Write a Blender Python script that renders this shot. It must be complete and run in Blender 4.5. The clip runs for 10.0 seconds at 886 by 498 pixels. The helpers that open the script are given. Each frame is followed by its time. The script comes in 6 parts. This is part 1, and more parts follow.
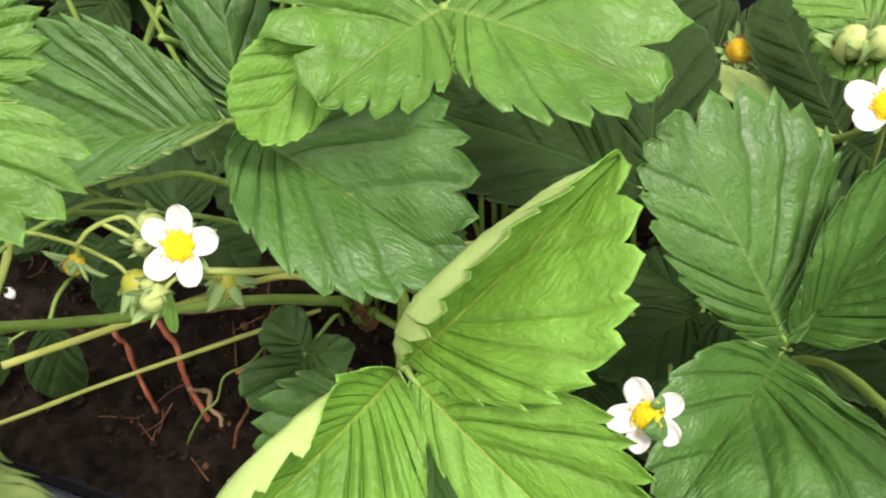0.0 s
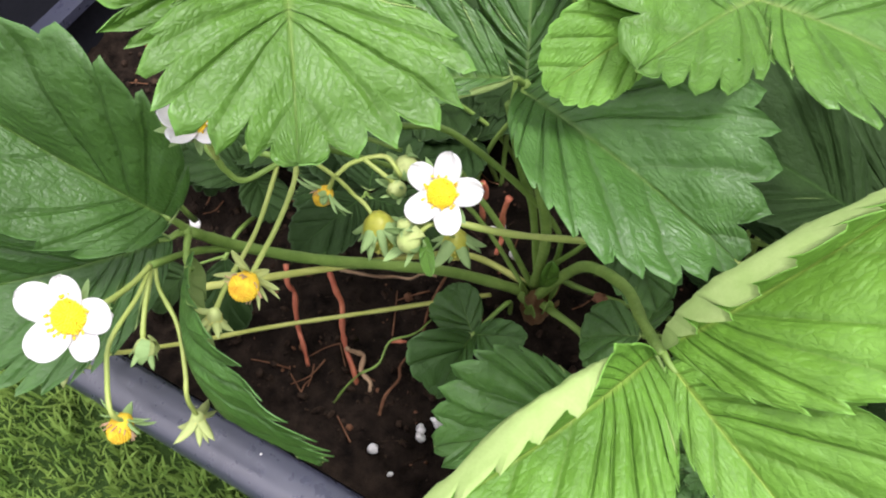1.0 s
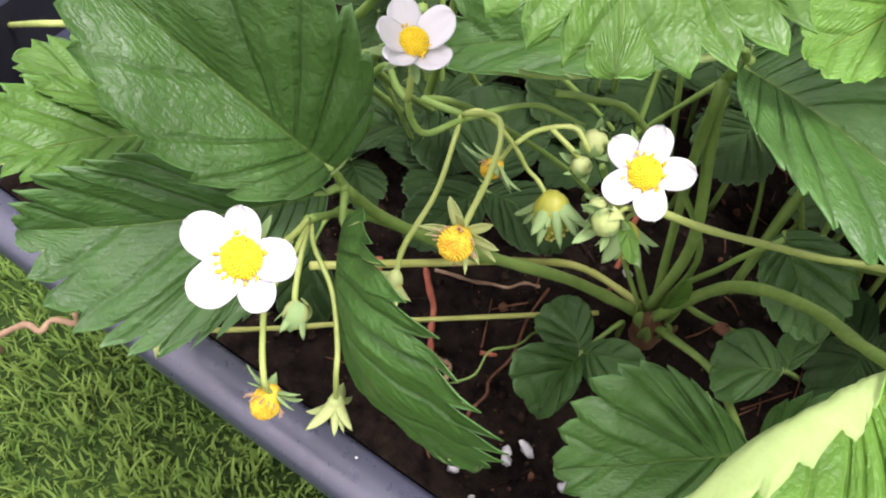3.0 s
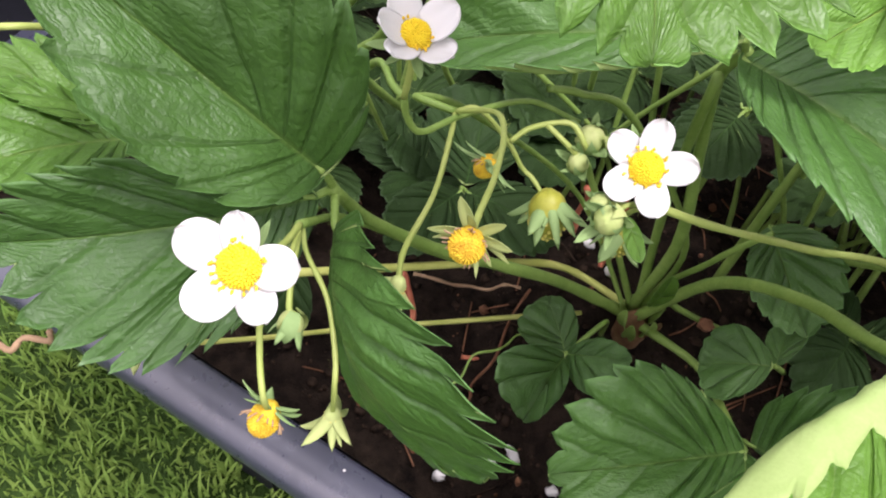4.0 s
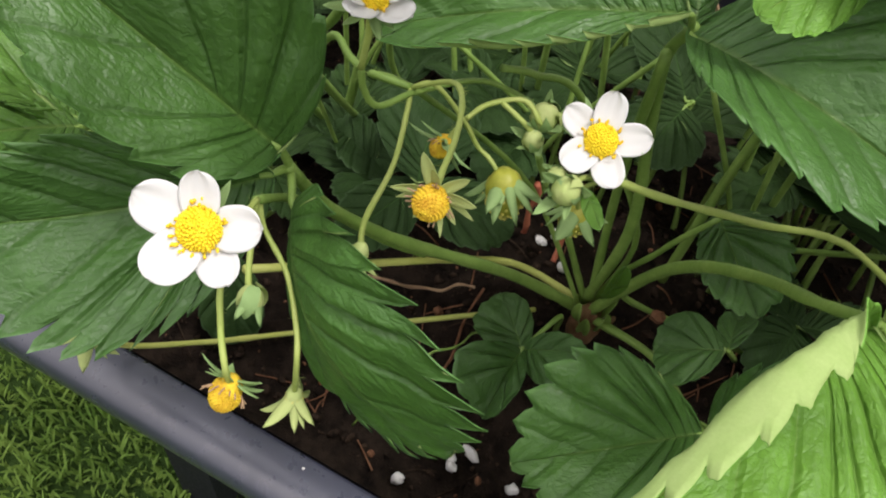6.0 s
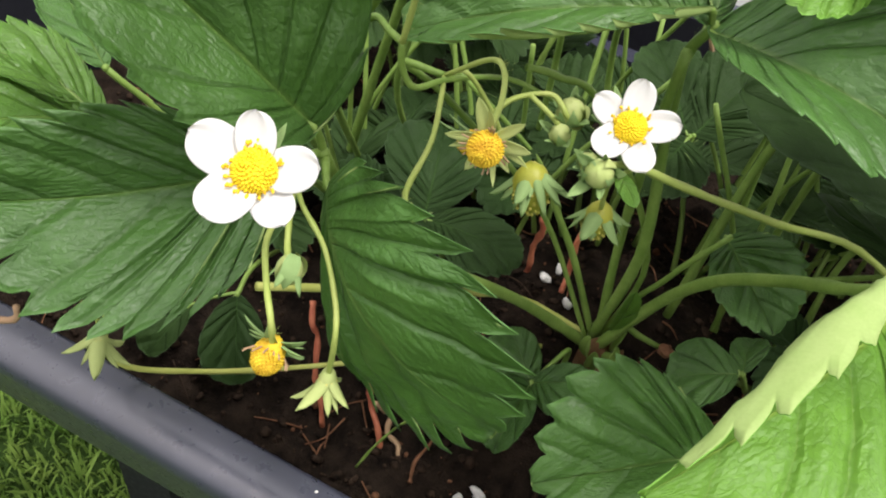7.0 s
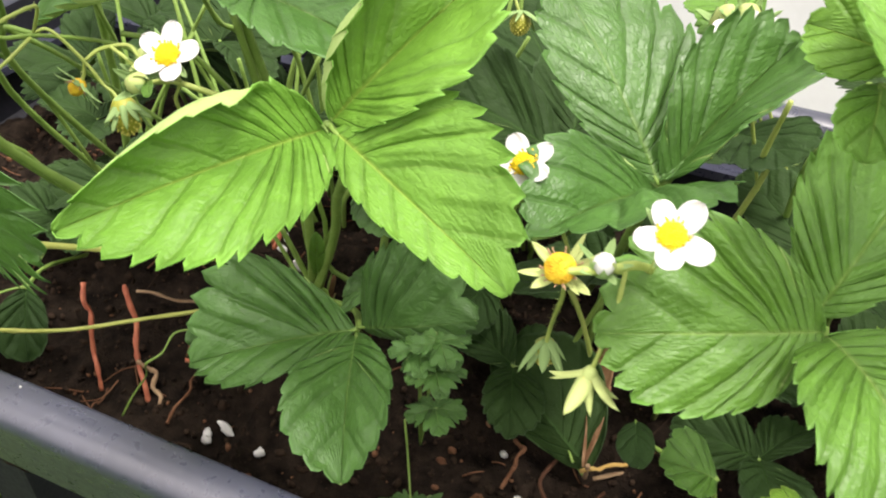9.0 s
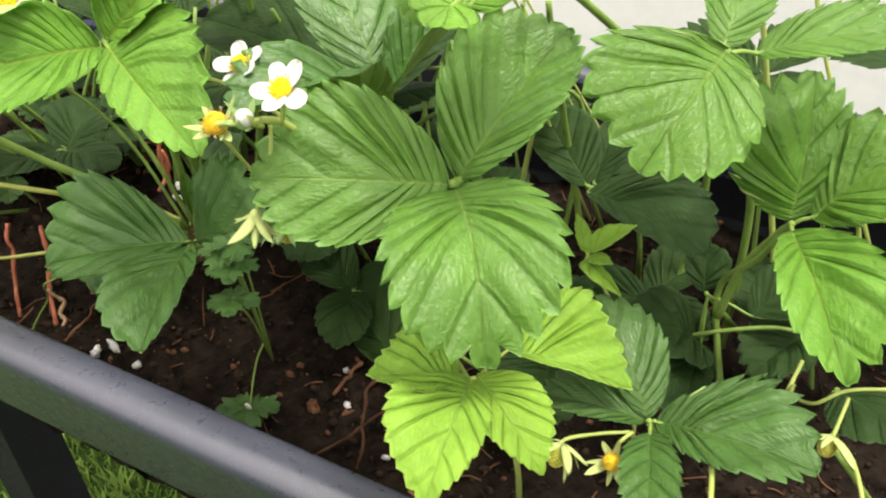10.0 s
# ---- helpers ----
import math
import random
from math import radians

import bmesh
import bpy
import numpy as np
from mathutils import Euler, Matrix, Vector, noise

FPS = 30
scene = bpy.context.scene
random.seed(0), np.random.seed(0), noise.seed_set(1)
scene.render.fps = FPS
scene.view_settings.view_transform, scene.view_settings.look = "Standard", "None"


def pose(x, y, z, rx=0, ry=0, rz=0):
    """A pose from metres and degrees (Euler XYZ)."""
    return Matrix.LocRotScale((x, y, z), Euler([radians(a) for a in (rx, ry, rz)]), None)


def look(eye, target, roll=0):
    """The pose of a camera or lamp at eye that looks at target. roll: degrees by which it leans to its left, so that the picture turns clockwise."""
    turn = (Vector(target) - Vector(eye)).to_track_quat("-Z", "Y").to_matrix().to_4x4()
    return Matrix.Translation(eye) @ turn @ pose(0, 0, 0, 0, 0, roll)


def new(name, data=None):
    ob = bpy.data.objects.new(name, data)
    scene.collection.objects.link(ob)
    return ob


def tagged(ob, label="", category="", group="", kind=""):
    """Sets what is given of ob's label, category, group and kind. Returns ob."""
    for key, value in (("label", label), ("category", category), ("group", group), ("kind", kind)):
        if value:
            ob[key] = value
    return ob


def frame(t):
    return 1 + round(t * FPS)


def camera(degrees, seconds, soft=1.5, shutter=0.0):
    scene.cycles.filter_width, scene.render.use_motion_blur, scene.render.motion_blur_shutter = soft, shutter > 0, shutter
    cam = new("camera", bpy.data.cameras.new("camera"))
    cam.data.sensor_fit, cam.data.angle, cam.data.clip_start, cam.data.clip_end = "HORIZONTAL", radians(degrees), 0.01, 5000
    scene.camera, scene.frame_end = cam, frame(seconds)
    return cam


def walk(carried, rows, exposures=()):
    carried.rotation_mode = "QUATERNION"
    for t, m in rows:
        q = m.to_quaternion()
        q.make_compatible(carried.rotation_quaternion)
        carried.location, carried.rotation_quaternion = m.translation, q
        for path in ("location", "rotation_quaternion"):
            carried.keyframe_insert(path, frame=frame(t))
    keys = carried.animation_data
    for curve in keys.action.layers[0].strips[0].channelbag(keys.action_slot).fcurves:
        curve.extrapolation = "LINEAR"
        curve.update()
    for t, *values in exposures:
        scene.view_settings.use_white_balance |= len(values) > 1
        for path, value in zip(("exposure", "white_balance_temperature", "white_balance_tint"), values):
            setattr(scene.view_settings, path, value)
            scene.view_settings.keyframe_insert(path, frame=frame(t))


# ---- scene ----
cam = camera(54.8, 10.0, soft=2.0, shutter=0.12)
PATH = [
    (0, (0.00067, 0.00123, 0.73388), (-0.36215, 0.85495, -1.03799), -5.05),
    (0.5, (-0.02364, -0.01876, 0.73372), (-0.49227, 0.82467, -1.01814), -3.50),
    (1, (-0.04017, -0.02802, 0.72712), (-0.56920, 0.79471, -1.01736), -3.34),
    (1.5, (-0.05581, -0.02748, 0.70750), (-0.61536, 0.78962, -1.03011), -2.96),
    (2, (-0.06616, -0.03297, 0.69433), (-0.64216, 0.78996, -1.03512), -1.19),
    (2.5, (-0.07355, -0.04555, 0.69693), (-0.66121, 0.80272, -1.01628), 0.95),
    (4, (-0.08967, -0.05103, 0.68748), (-0.57804, 0.89059, -1.00805), 5.65),
    (4.5, (-0.09237, -0.05191, 0.68772), (-0.53094, 0.92113, -1.00368), 7.18),
    (5, (-0.08842, -0.05541, 0.68624), (-0.50156, 0.93948, -0.99884), 8.14),
    (5.5, (-0.08634, -0.05696, 0.68668), (-0.48768, 0.94919, -0.99457), 8.72),
    (6.8, (-0.08862, -0.07791, 0.66334), (-0.53676, 1.12214, -0.87259), 10.36),
    (7, (-0.08869, -0.08429, 0.66189), (-0.53743, 1.15898, -0.83907), 10.19),
    (7.5, (-0.07796, -0.09852, 0.65678), (-0.52761, 1.24519, -0.75469), 6.58),
    (8, (-0.04858, -0.10952, 0.65983), (-0.45965, 1.31072, -0.68700), 3.83),
    (8.5, (0.00116, -0.10625, 0.66284), (-0.40985, 1.33265, -0.66404), 3.87),
    (9, (0.07622, -0.12062, 0.67114), (-0.51578, 1.28659, -0.62087), 1.87),
    (9.5, (0.15555, -0.13753, 0.66676), (-0.59719, 1.24207, -0.57021), -0.61),
    (10, (0.21443, -0.13569, 0.66105), (-0.57973, 1.24771, -0.54539), -2.24),
]
walk(cam, [(t, look(eye, target, roll)) for t, eye, target, roll in PATH],
     exposures=[(0, 1.22, 6800, 13), (0.5, 1.22, 6200, 12), (1.0, 1.20, 6100, 19), (1.5, 1.13, 6100, 20), (2.5, 1.28, 6100, 27), (4.5, 1.19, 6250, 26), (5, 1.27, 6300, 21), (5.5, 0.72, 6350, 17),
                (7, 1.00, 6450, 14), (7.5, 1.25, 6450, 15), (8, 1.30, 6350, 19), (8.5, 1.42, 6350, 19), (9, 1.52, 6700, 14), (10, 1.45, 6900, 10)])

# ---- light: a bright overcast day ----
GROUND = -0.10
world = bpy.data.worlds.new("overcast_sky")
scene.world = world
world.use_nodes = True
wn = world.node_tree
sky = wn.nodes.new("ShaderNodeTexSky")
sky.sky_type = "NISHITA"
sky.sun_disc = False
sky.sun_elevation, sky.sun_rotation = radians(58), radians(200)
sky.air_density, sky.dust_density, sky.ozone_density = 1.0, 4.0, 0.6
# an overcast sky is about three times as bright overhead as at the horizon
way = wn.nodes.new("ShaderNodeTexCoord")
rise = wn.nodes.new("ShaderNodeSeparateXYZ")
wn.links.new(way.outputs["Generated"], rise.inputs[0])
cloud = wn.nodes.new("ShaderNodeMapRange")
cloud.inputs["From Min"].default_value, cloud.inputs["From Max"].default_value = 0.0, 1.0
cloud.inputs["To Min"].default_value, cloud.inputs["To Max"].default_value = 0.33, 1.0
wn.links.new(rise.outputs[2], cloud.inputs["Value"])
grey = wn.nodes.new("ShaderNodeMixRGB")
grey.inputs[1].default_value, grey.inputs[2].default_value = (0, 0, 0, 1), (13.6, 13.2, 12.7, 1)
wn.links.new(cloud.outputs[0], grey.inputs[0])
soften = wn.nodes.new("ShaderNodeMixRGB")
soften.inputs[0].default_value = 0.88
wn.links.new(sky.outputs[0], soften.inputs[1])
wn.links.new(grey.outputs[0], soften.inputs[2])
wn.links.new(soften.outputs[0], wn.nodes["Background"].inputs[0])
wn.nodes["Background"].inputs[1].default_value = 0.105
sun = new("sun", bpy.data.lights.new("sun", "SUN"))
sun.data.energy, sun.data.angle, sun.data.color = 1.9, radians(18), (1.0, 0.96, 0.90)
sun.matrix_world = look((0.7, 0.15, 2.2), (0, 0, 0))


# ---- materials ----
def nodes_of(name):
    m = bpy.data.materials.new(name)
    m.use_nodes = True
    t = m.node_tree
    return m, t, t.nodes["Principled BSDF"], t.nodes["Material Output"]


def node(t, kind, **values):
    n = t.nodes.new("ShaderNode" + kind)
    for key, v in values.items():
        n.inputs[key].default_value = v
    return n


def ramp(t, source, stops):
    n = t.nodes.new("ShaderNodeValToRGB")
    e = n.color_ramp.elements
    while len(e) < len(stops):
        e.new(0.5)
    for el, (p, c) in zip(e, stops):
        el.position, el.color = p, (*c, 1) if len(c) == 3 else c
    t.links.new(source, n.inputs[0])
    return n.outputs[0]


def math_(t, op, a, b=None, c=None):
    n = t.nodes.new("ShaderNodeMath")
    n.operation = op
    for i, v in enumerate((a, b, c)):
        if v is None:
            continue
        if isinstance(v, (int, float)):
            n.inputs[i].default_value = v
        else:
            t.links.new(v, n.inputs[i])
    return n.outputs[0]


def mixed(t, fac, a, b, blend="MIX"):
    n = t.nodes.new("ShaderNodeMixRGB")
    n.blend_type = blend
    for i, v in enumerate((fac, a, b)):
        if isinstance(v, (int, float)):
            n.inputs[i].default_value = v
        elif isinstance(v, tuple):
            n.inputs[i].default_value = (*v, 1)
        else:
            t.links.new(v, n.inputs[i])
    return n.outputs[0]


def leaf_material(name, base, vein, rough=0.42, thin=0.3, glow=(0.27, 0.52, 0.06), quilt=0.45, sheen=0.35):
    """Upper side of a leaf blade. Its uv runs vein by vein (u) and from midrib to margin (v)."""
    m, t, b, out = nodes_of(name)
    uv = t.nodes.new("ShaderNodeUVMap")
    sep = t.nodes.new("ShaderNodeSeparateXYZ")
    t.links.new(uv.outputs[0], sep.inputs[0])
    u, v = sep.outputs[0], sep.outputs[1]
    geo = t.nodes.new("ShaderNodeTexCoord")
    info = t.nodes.new("ShaderNodeObjectInfo")
    big = node(t, "TexNoise", Scale=38.0, Detail=4.0, Roughness=0.6)
    fine = node(t, "TexNoise", Scale=260.0, Detail=3.0, Roughness=0.6)
    cells = t.nodes.new("ShaderNodeTexVoronoi")
    cells.feature = "DISTANCE_TO_EDGE"
    cells.inputs["Scale"].default_value = 1.25
    for n in (big, fine):
        t.links.new(geo.outputs["Object"], n.inputs["Vector"])
    along = t.nodes.new("ShaderNodeVectorMath")
    along.operation = "MULTIPLY_ADD"
    along.inputs[1].default_value = (2.4, 9.0, 1.0)
    t.links.new(uv.outputs[0], along.inputs[0])
    shift = t.nodes.new("ShaderNodeVectorMath")
    shift.operation = "SCALE"
    shift.inputs["Scale"].default_value = 1.1
    t.links.new(fine.outputs["Color"], shift.inputs[0])
    t.links.new(shift.outputs[0], along.inputs[2])
    t.links.new(along.outputs[0], cells.inputs["Vector"])
    blister = node(t, "TexNoise", Scale=130.0, Detail=4.0, Roughness=0.62)
    t.links.new(geo.outputs["Object"], blister.inputs["Vector"])
    # the side veins wander a little
    u = math_(t, "ADD", u, math_(t, "MULTIPLY_ADD", big.outputs[0], 0.3, -0.15))
    u = math_(t, "ADD", u, math_(t, "MULTIPLY_ADD", blister.outputs[0], 0.14, -0.07))
    # distance from the nearest side vein, and from the midrib
    side = math_(t, "ABSOLUTE", math_(t, "SUBTRACT", math_(t, "FRACT", u), 0.5))
    narrow = math_(t, "MULTIPLY_ADD", v, 0.06, 0.10)
    is_side = math_(t, "SUBTRACT", 1.0, math_(t, "SMOOTH_MIN", math_(t, "DIVIDE", side, narrow), 1.0, 0.1))
    is_mid = math_(t, "MAXIMUM", math_(t, "SUBTRACT", 1.0, math_(t, "DIVIDE", v, 0.042)), 0.0)
    veins = math_(t, "MAXIMUM", math_(t, "MULTIPLY", math_(t, "MAXIMUM", is_side, 0.0), 0.45), math_(t, "MULTIPLY", is_mid, 0.3))
    shade = mixed(t, ramp(t, big.outputs[0], [(0.3, (0, 0, 0)), (0.72, (1, 1, 1))]),
                  tuple(c * 0.70 for c in base), (base[0] * 1.34, base[1] * 1.24, base[2] * 1.35))
    shade = mixed(t, math_(t, "MULTIPLY", ramp(t, blister.outputs[0], [(0.38, (0, 0, 0)), (0.62, (1, 1, 1))]), 0.32), shade, tuple(c * 0.62 for c in base))
    shade = mixed(t, math_(t, "MULTIPLY", info.outputs["Random"], 0.25), shade, (base[0] * 1.5, base[1] * 1.2, base[2] * 0.9))
    net = math_(t, "MAXIMUM", math_(t, "SUBTRACT", 1.0, math_(t, "DIVIDE", cells.outputs["Distance"], 0.09)), 0.0)
    shade = mixed(t, math_(t, "MULTIPLY", net, 0.34), shade, tuple(c * 0.6 for c in base))
    near = math_(t, "MAXIMUM", math_(t, "SUBTRACT", 1.0, math_(t, "DIVIDE", u, 7.0)), 0.5)
    half = math_(t, "ABSOLUTE", math_(t, "SUBTRACT", math_(t, "FRACT", math_(t, "MULTIPLY_ADD", u, 2.0, math_(t, "MULTIPLY", fine.outputs[0], 0.12))), 0.5))
    is_half = math_(t, "MULTIPLY", math_(t, "MAXIMUM", math_(t, "SUBTRACT", 1.0, math_(t, "DIVIDE", half, 0.07)), 0.0), math_(t, "GREATER_THAN", v, 0.3))
    core = math_(t, "MAXIMUM", math_(t, "SUBTRACT", 1.0, math_(t, "DIVIDE", side, math_(t, "MULTIPLY", narrow, 0.2))), 0.0)
    # side veins coloured darker, for the shadow in their grooves
    colour = mixed(t, math_(t, "MULTIPLY", math_(t, "MAXIMUM", is_side, 0.0), 0.42), shade, tuple(c * 0.5 for c in base))
    colour = mixed(t, math_(t, "MULTIPLY", is_half, 0.12), colour, tuple(c * 0.5 for c in base))
    colour = mixed(t, math_(t, "MULTIPLY", core, 0.10), colour, vein)
    colour = mixed(t, math_(t, "MULTIPLY", is_mid, near), colour, vein)
    # a thin shadow line painted along each side of the midrib
    groove_shade = math_(t, "MULTIPLY", math_(t, "MAXIMUM", math_(t, "SUBTRACT", 1.0, math_(t, "ABSOLUTE", math_(t, "DIVIDE", math_(t, "SUBTRACT", v, 0.05), 0.03))), 0.0), 0.10)
    colour = mixed(t, groove_shade, colour, tuple(c * 0.6 for c in base))
    edge = math_(t, "MULTIPLY", math_(t, "MAXIMUM", math_(t, "SUBTRACT", v, 0.955), 0.0), 10.0)
    colour = mixed(t, edge, colour, tuple(min(0.6, c * 1.9 + 0.04) for c in base))
    t.links.new(colour, b.inputs["Base Color"])
    t.links.new(ramp(t, fine.outputs[0], [(0.3, (rough - 0.08,) * 3), (0.8, (rough + 0.14,) * 3)]), b.inputs["Roughness"])
    b.inputs["Specular IOR Level"].default_value = sheen
    dome = math_(t, "POWER", math_(t, "MINIMUM", math_(t, "MULTIPLY", cells.outputs["Distance"], 2.4), 1.0), 0.9)
    height = math_(t, "MULTIPLY_ADD", dome, quilt, math_(t, "MULTIPLY_ADD", fine.outputs[0], 1.1, math_(t, "MULTIPLY_ADD", blister.outputs[0], 1.4, math_(t, "MULTIPLY", big.outputs[0], 1.2))))
    height = math_(t, "SUBTRACT", height, math_(t, "MULTIPLY", veins, 2.6))
    bump = node(t, "Bump", Strength=0.85, Distance=0.00045)
    t.links.new(height, bump.inputs["Height"])
    t.links.new(bump.outputs[0], b.inputs["Normal"])
    tr = node(t, "BsdfTranslucent")
    t.links.new(mixed(t, 0.55, colour, glow), tr.inputs[0])
    mix = t.nodes.new("ShaderNodeMixShader")
    mix.inputs[0].default_value = thin
    t.links.new(b.outputs[0], mix.inputs[1])
    t.links.new(tr.outputs[0], mix.inputs[2])
    t.links.new(mix.outputs[0], out.inputs[0])
    return m


def plain_material(name, a, b_, scale, rough, bump=0.3, depth=0.0005, metal=0.0, spec=0.5, detail=5.0, thin=0.0):
    """Two tones of noise at a real size, with relief."""
    m, t, b, out = nodes_of(name)
    geo = t.nodes.new("ShaderNodeTexCoord")
    n1 = node(t, "TexNoise", Scale=scale, Detail=detail, Roughness=0.6)
    n2 = node(t, "TexNoise", Scale=scale * 9, Detail=3.0, Roughness=0.55)
    for n in (n1, n2):
        t.links.new(geo.outputs["Object"], n.inputs["Vector"])
    c = mixed(t, ramp(t, n1.outputs[0], [(0.32, (0, 0, 0)), (0.68, (1, 1, 1))]), a, b_)
    c = mixed(t, math_(t, "MULTIPLY", n2.outputs[0], 0.35), c, tuple(x * 0.6 for x in a))
    t.links.new(c, b.inputs["Base Color"])
    t.links.new(ramp(t, n2.outputs[0], [(0.3, (max(rough - 0.1, 0.05),) * 3), (0.75, (min(rough + 0.12, 1),) * 3)]), b.inputs["Roughness"])
    b.inputs["Metallic"].default_value = metal
    b.inputs["Specular IOR Level"].default_value = spec
    bm = node(t, "Bump", Strength=bump, Distance=depth)
    t.links.new(math_(t, "ADD", n1.outputs[0], math_(t, "MULTIPLY", n2.outputs[0], 0.4)), bm.inputs["Height"])
    t.links.new(bm.outputs[0], b.inputs["Normal"])
    if thin:
        tr = node(t, "BsdfTranslucent")
        t.links.new(c, tr.inputs[0])
        mix = t.nodes.new("ShaderNodeMixShader")
        mix.inputs[0].default_value = thin
        t.links.new(b.outputs[0], mix.inputs[1])
        t.links.new(tr.outputs[0], mix.inputs[2])
        t.links.new(mix.outputs[0], out.inputs[0])
    return m


LEAF_YOUNG = leaf_material("young_leaf", (0.124, 0.290, 0.034), (0.36, 0.46, 0.09), rough=0.50, thin=0.24, sheen=0.35)
LEAF_MID = leaf_material("grown_leaf", (0.088, 0.212, 0.027), (0.24, 0.34, 0.09), rough=0.45, thin=0.26, sheen=0.45)
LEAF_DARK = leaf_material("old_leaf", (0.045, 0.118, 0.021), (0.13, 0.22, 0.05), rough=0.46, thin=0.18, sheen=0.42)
LEAF_DEEP = leaf_material("deep_green_leaf", (0.056, 0.150, 0.025), (0.17, 0.27, 0.07), rough=0.45, thin=0.22, sheen=0.52)
# leaf green darkened and dulled to stand in for the bed's deep shade
LEAF_SHADED = leaf_material("leaf_darkened_for_shade", (0.020, 0.048, 0.011), (0.05, 0.11, 0.025), rough=0.66, thin=0.10, sheen=0.15)
LEAF_BRAMBLE = leaf_material("bramble_leaf", (0.20, 0.385, 0.045), (0.30, 0.46, 0.12), rough=0.55, thin=0.28, sheen=0.2)
UNDER = plain_material("leaf_underside", (0.34, 0.48, 0.15), (0.42, 0.55, 0.20), 160, 0.7, thin=0.3, spec=0.2)
STEM = plain_material("green_stalk", (0.16, 0.27, 0.05), (0.24, 0.36, 0.08), 90, 0.5, spec=0.35, thin=0.12)
STEM_PALE = plain_material("pale_stalk", (0.32, 0.41, 0.09), (0.42, 0.49, 0.14), 90, 0.5, spec=0.35, thin=0.15)
RUNNER = plain_material("yellow_runner", (0.42, 0.47, 0.10), (0.52, 0.55, 0.16), 90, 0.5, spec=0.35, thin=0.15)
STEM_RED = plain_material("red_runner", (0.34, 0.085, 0.048), (0.58, 0.21, 0.11), 120, 0.6, spec=0.3)
CROWN_SKIN = plain_material("crown_skin", (0.13, 0.060, 0.030), (0.24, 0.15, 0.07), 200, 0.8, bump=0.6, spec=0.2)
DRY = plain_material("dark_dry_stick", (0.045, 0.020, 0.012), (0.10, 0.050, 0.030), 140, 0.9, bump=0.7, spec=0.1)
STEM_TAN = plain_material("tan_stalk", (0.42, 0.25, 0.07), (0.52, 0.36, 0.12), 120, 0.7, spec=0.2)
LEAF_DEAD = plain_material("dried_leaf_edge", (0.19, 0.095, 0.045), (0.34, 0.22, 0.13), 150, 0.85, bump=0.6, spec=0.15)
STEM_DRY = plain_material("dry_stalk", (0.30, 0.19, 0.11), (0.42, 0.29, 0.17), 120, 0.8, spec=0.2)
PETAL = plain_material("white_petal", (0.72, 0.72, 0.705), (0.78, 0.775, 0.76), 240, 0.6, bump=0.15, thin=0.28, spec=0.2)
POLLEN = plain_material("yellow_centre", (0.80, 0.58, 0.015), (0.88, 0.70, 0.03), 700, 0.6, bump=0.6, spec=0.2)
STAMEN = plain_material("orange_anther", (0.78, 0.50, 0.02), (0.85, 0.60, 0.03), 900, 0.55, spec=0.2)
FADED = plain_material("faded_centre", (0.52, 0.30, 0.02), (0.80, 0.60, 0.04), 420, 0.7, bump=0.8, spec=0.2)
BERRY = plain_material("green_berry", (0.25, 0.27, 0.025), (0.36, 0.36, 0.04), 300, 0.45, spec=0.4)
SEED = plain_material("berry_seed", (0.56, 0.50, 0.10), (0.66, 0.58, 0.14), 600, 0.5)
SEPAL = plain_material("sepal", (0.24, 0.38, 0.13), (0.33, 0.47, 0.19), 260, 0.6, thin=0.2, spec=0.25)
SEPAL_PALE = plain_material("pale_sepal", (0.42, 0.52, 0.17), (0.52, 0.58, 0.24), 260, 0.6, thin=0.22, spec=0.25)
SOIL = plain_material("potting_soil", (0.0040, 0.0032, 0.0026), (0.032, 0.0225, 0.0160), 110, 0.95, bump=1.0, depth=0.003, spec=0.05, detail=9.0)
CRUMB = plain_material("soil_crumb", (0.008, 0.0060, 0.0048), (0.058, 0.038, 0.025), 160, 0.95, bump=0.8, spec=0.06)
BARK = plain_material("bark_chip", (0.10, 0.045, 0.022), (0.22, 0.11, 0.06), 140, 0.9, bump=0.7, spec=0.15)
PERLITE = plain_material("perlite", (0.70, 0.69, 0.66), (0.80, 0.79, 0.77), 300, 0.85, bump=0.8, spec=0.2)
PLASTIC = plain_material("grey_plastic", (0.029, 0.032, 0.052), (0.039, 0.042, 0.066), 26, 0.33, bump=0.05, depth=0.0002, spec=1.0)
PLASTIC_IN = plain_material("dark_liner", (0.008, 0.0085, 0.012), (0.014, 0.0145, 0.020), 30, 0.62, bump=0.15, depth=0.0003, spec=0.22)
GRASS = plain_material("lawn_blade", (0.135, 0.250, 0.045), (0.27, 0.39, 0.085), 26, 0.7, thin=0.3, spec=0.12)
TURF = plain_material("turf_soil", (0.022, 0.045, 0.010), (0.05, 0.095, 0.02), 30, 0.9, bump=0.9, depth=0.01, spec=0.1)
RENDER_WALL = plain_material("white_render", (0.78, 0.78, 0.80), (0.84, 0.84, 0.85), 5, 0.85, bump=0.25, depth=0.001, spec=0.2)


# ---- mesh helpers ----
def V(*p):
    return np.array(p, float)


def unit(v):
    return v / max(np.linalg.norm(v), 1e-9)


def mesh_of(name, verts, faces, mats, index=None, uvs=None, smooth=True):
    me = bpy.data.meshes.new(name)
    me.from_pydata(np.asarray(verts).tolist(), [], faces)
    for m in mats:
        me.materials.append(m)
    if index is not None:
        me.polygons.foreach_set("material_index", index)
    if uvs is not None:
        layer = me.uv_layers.new(name="veins")
        loops = np.empty(len(me.loops), dtype=np.int32)
        me.loops.foreach_get("vertex_index", loops)
        layer.data.foreach_set("uv", np.asarray(uvs, dtype=np.float32)[loops].ravel())
    me.polygons.foreach_set("use_smooth", [smooth] * len(me.polygons))
    me.update()
    return me


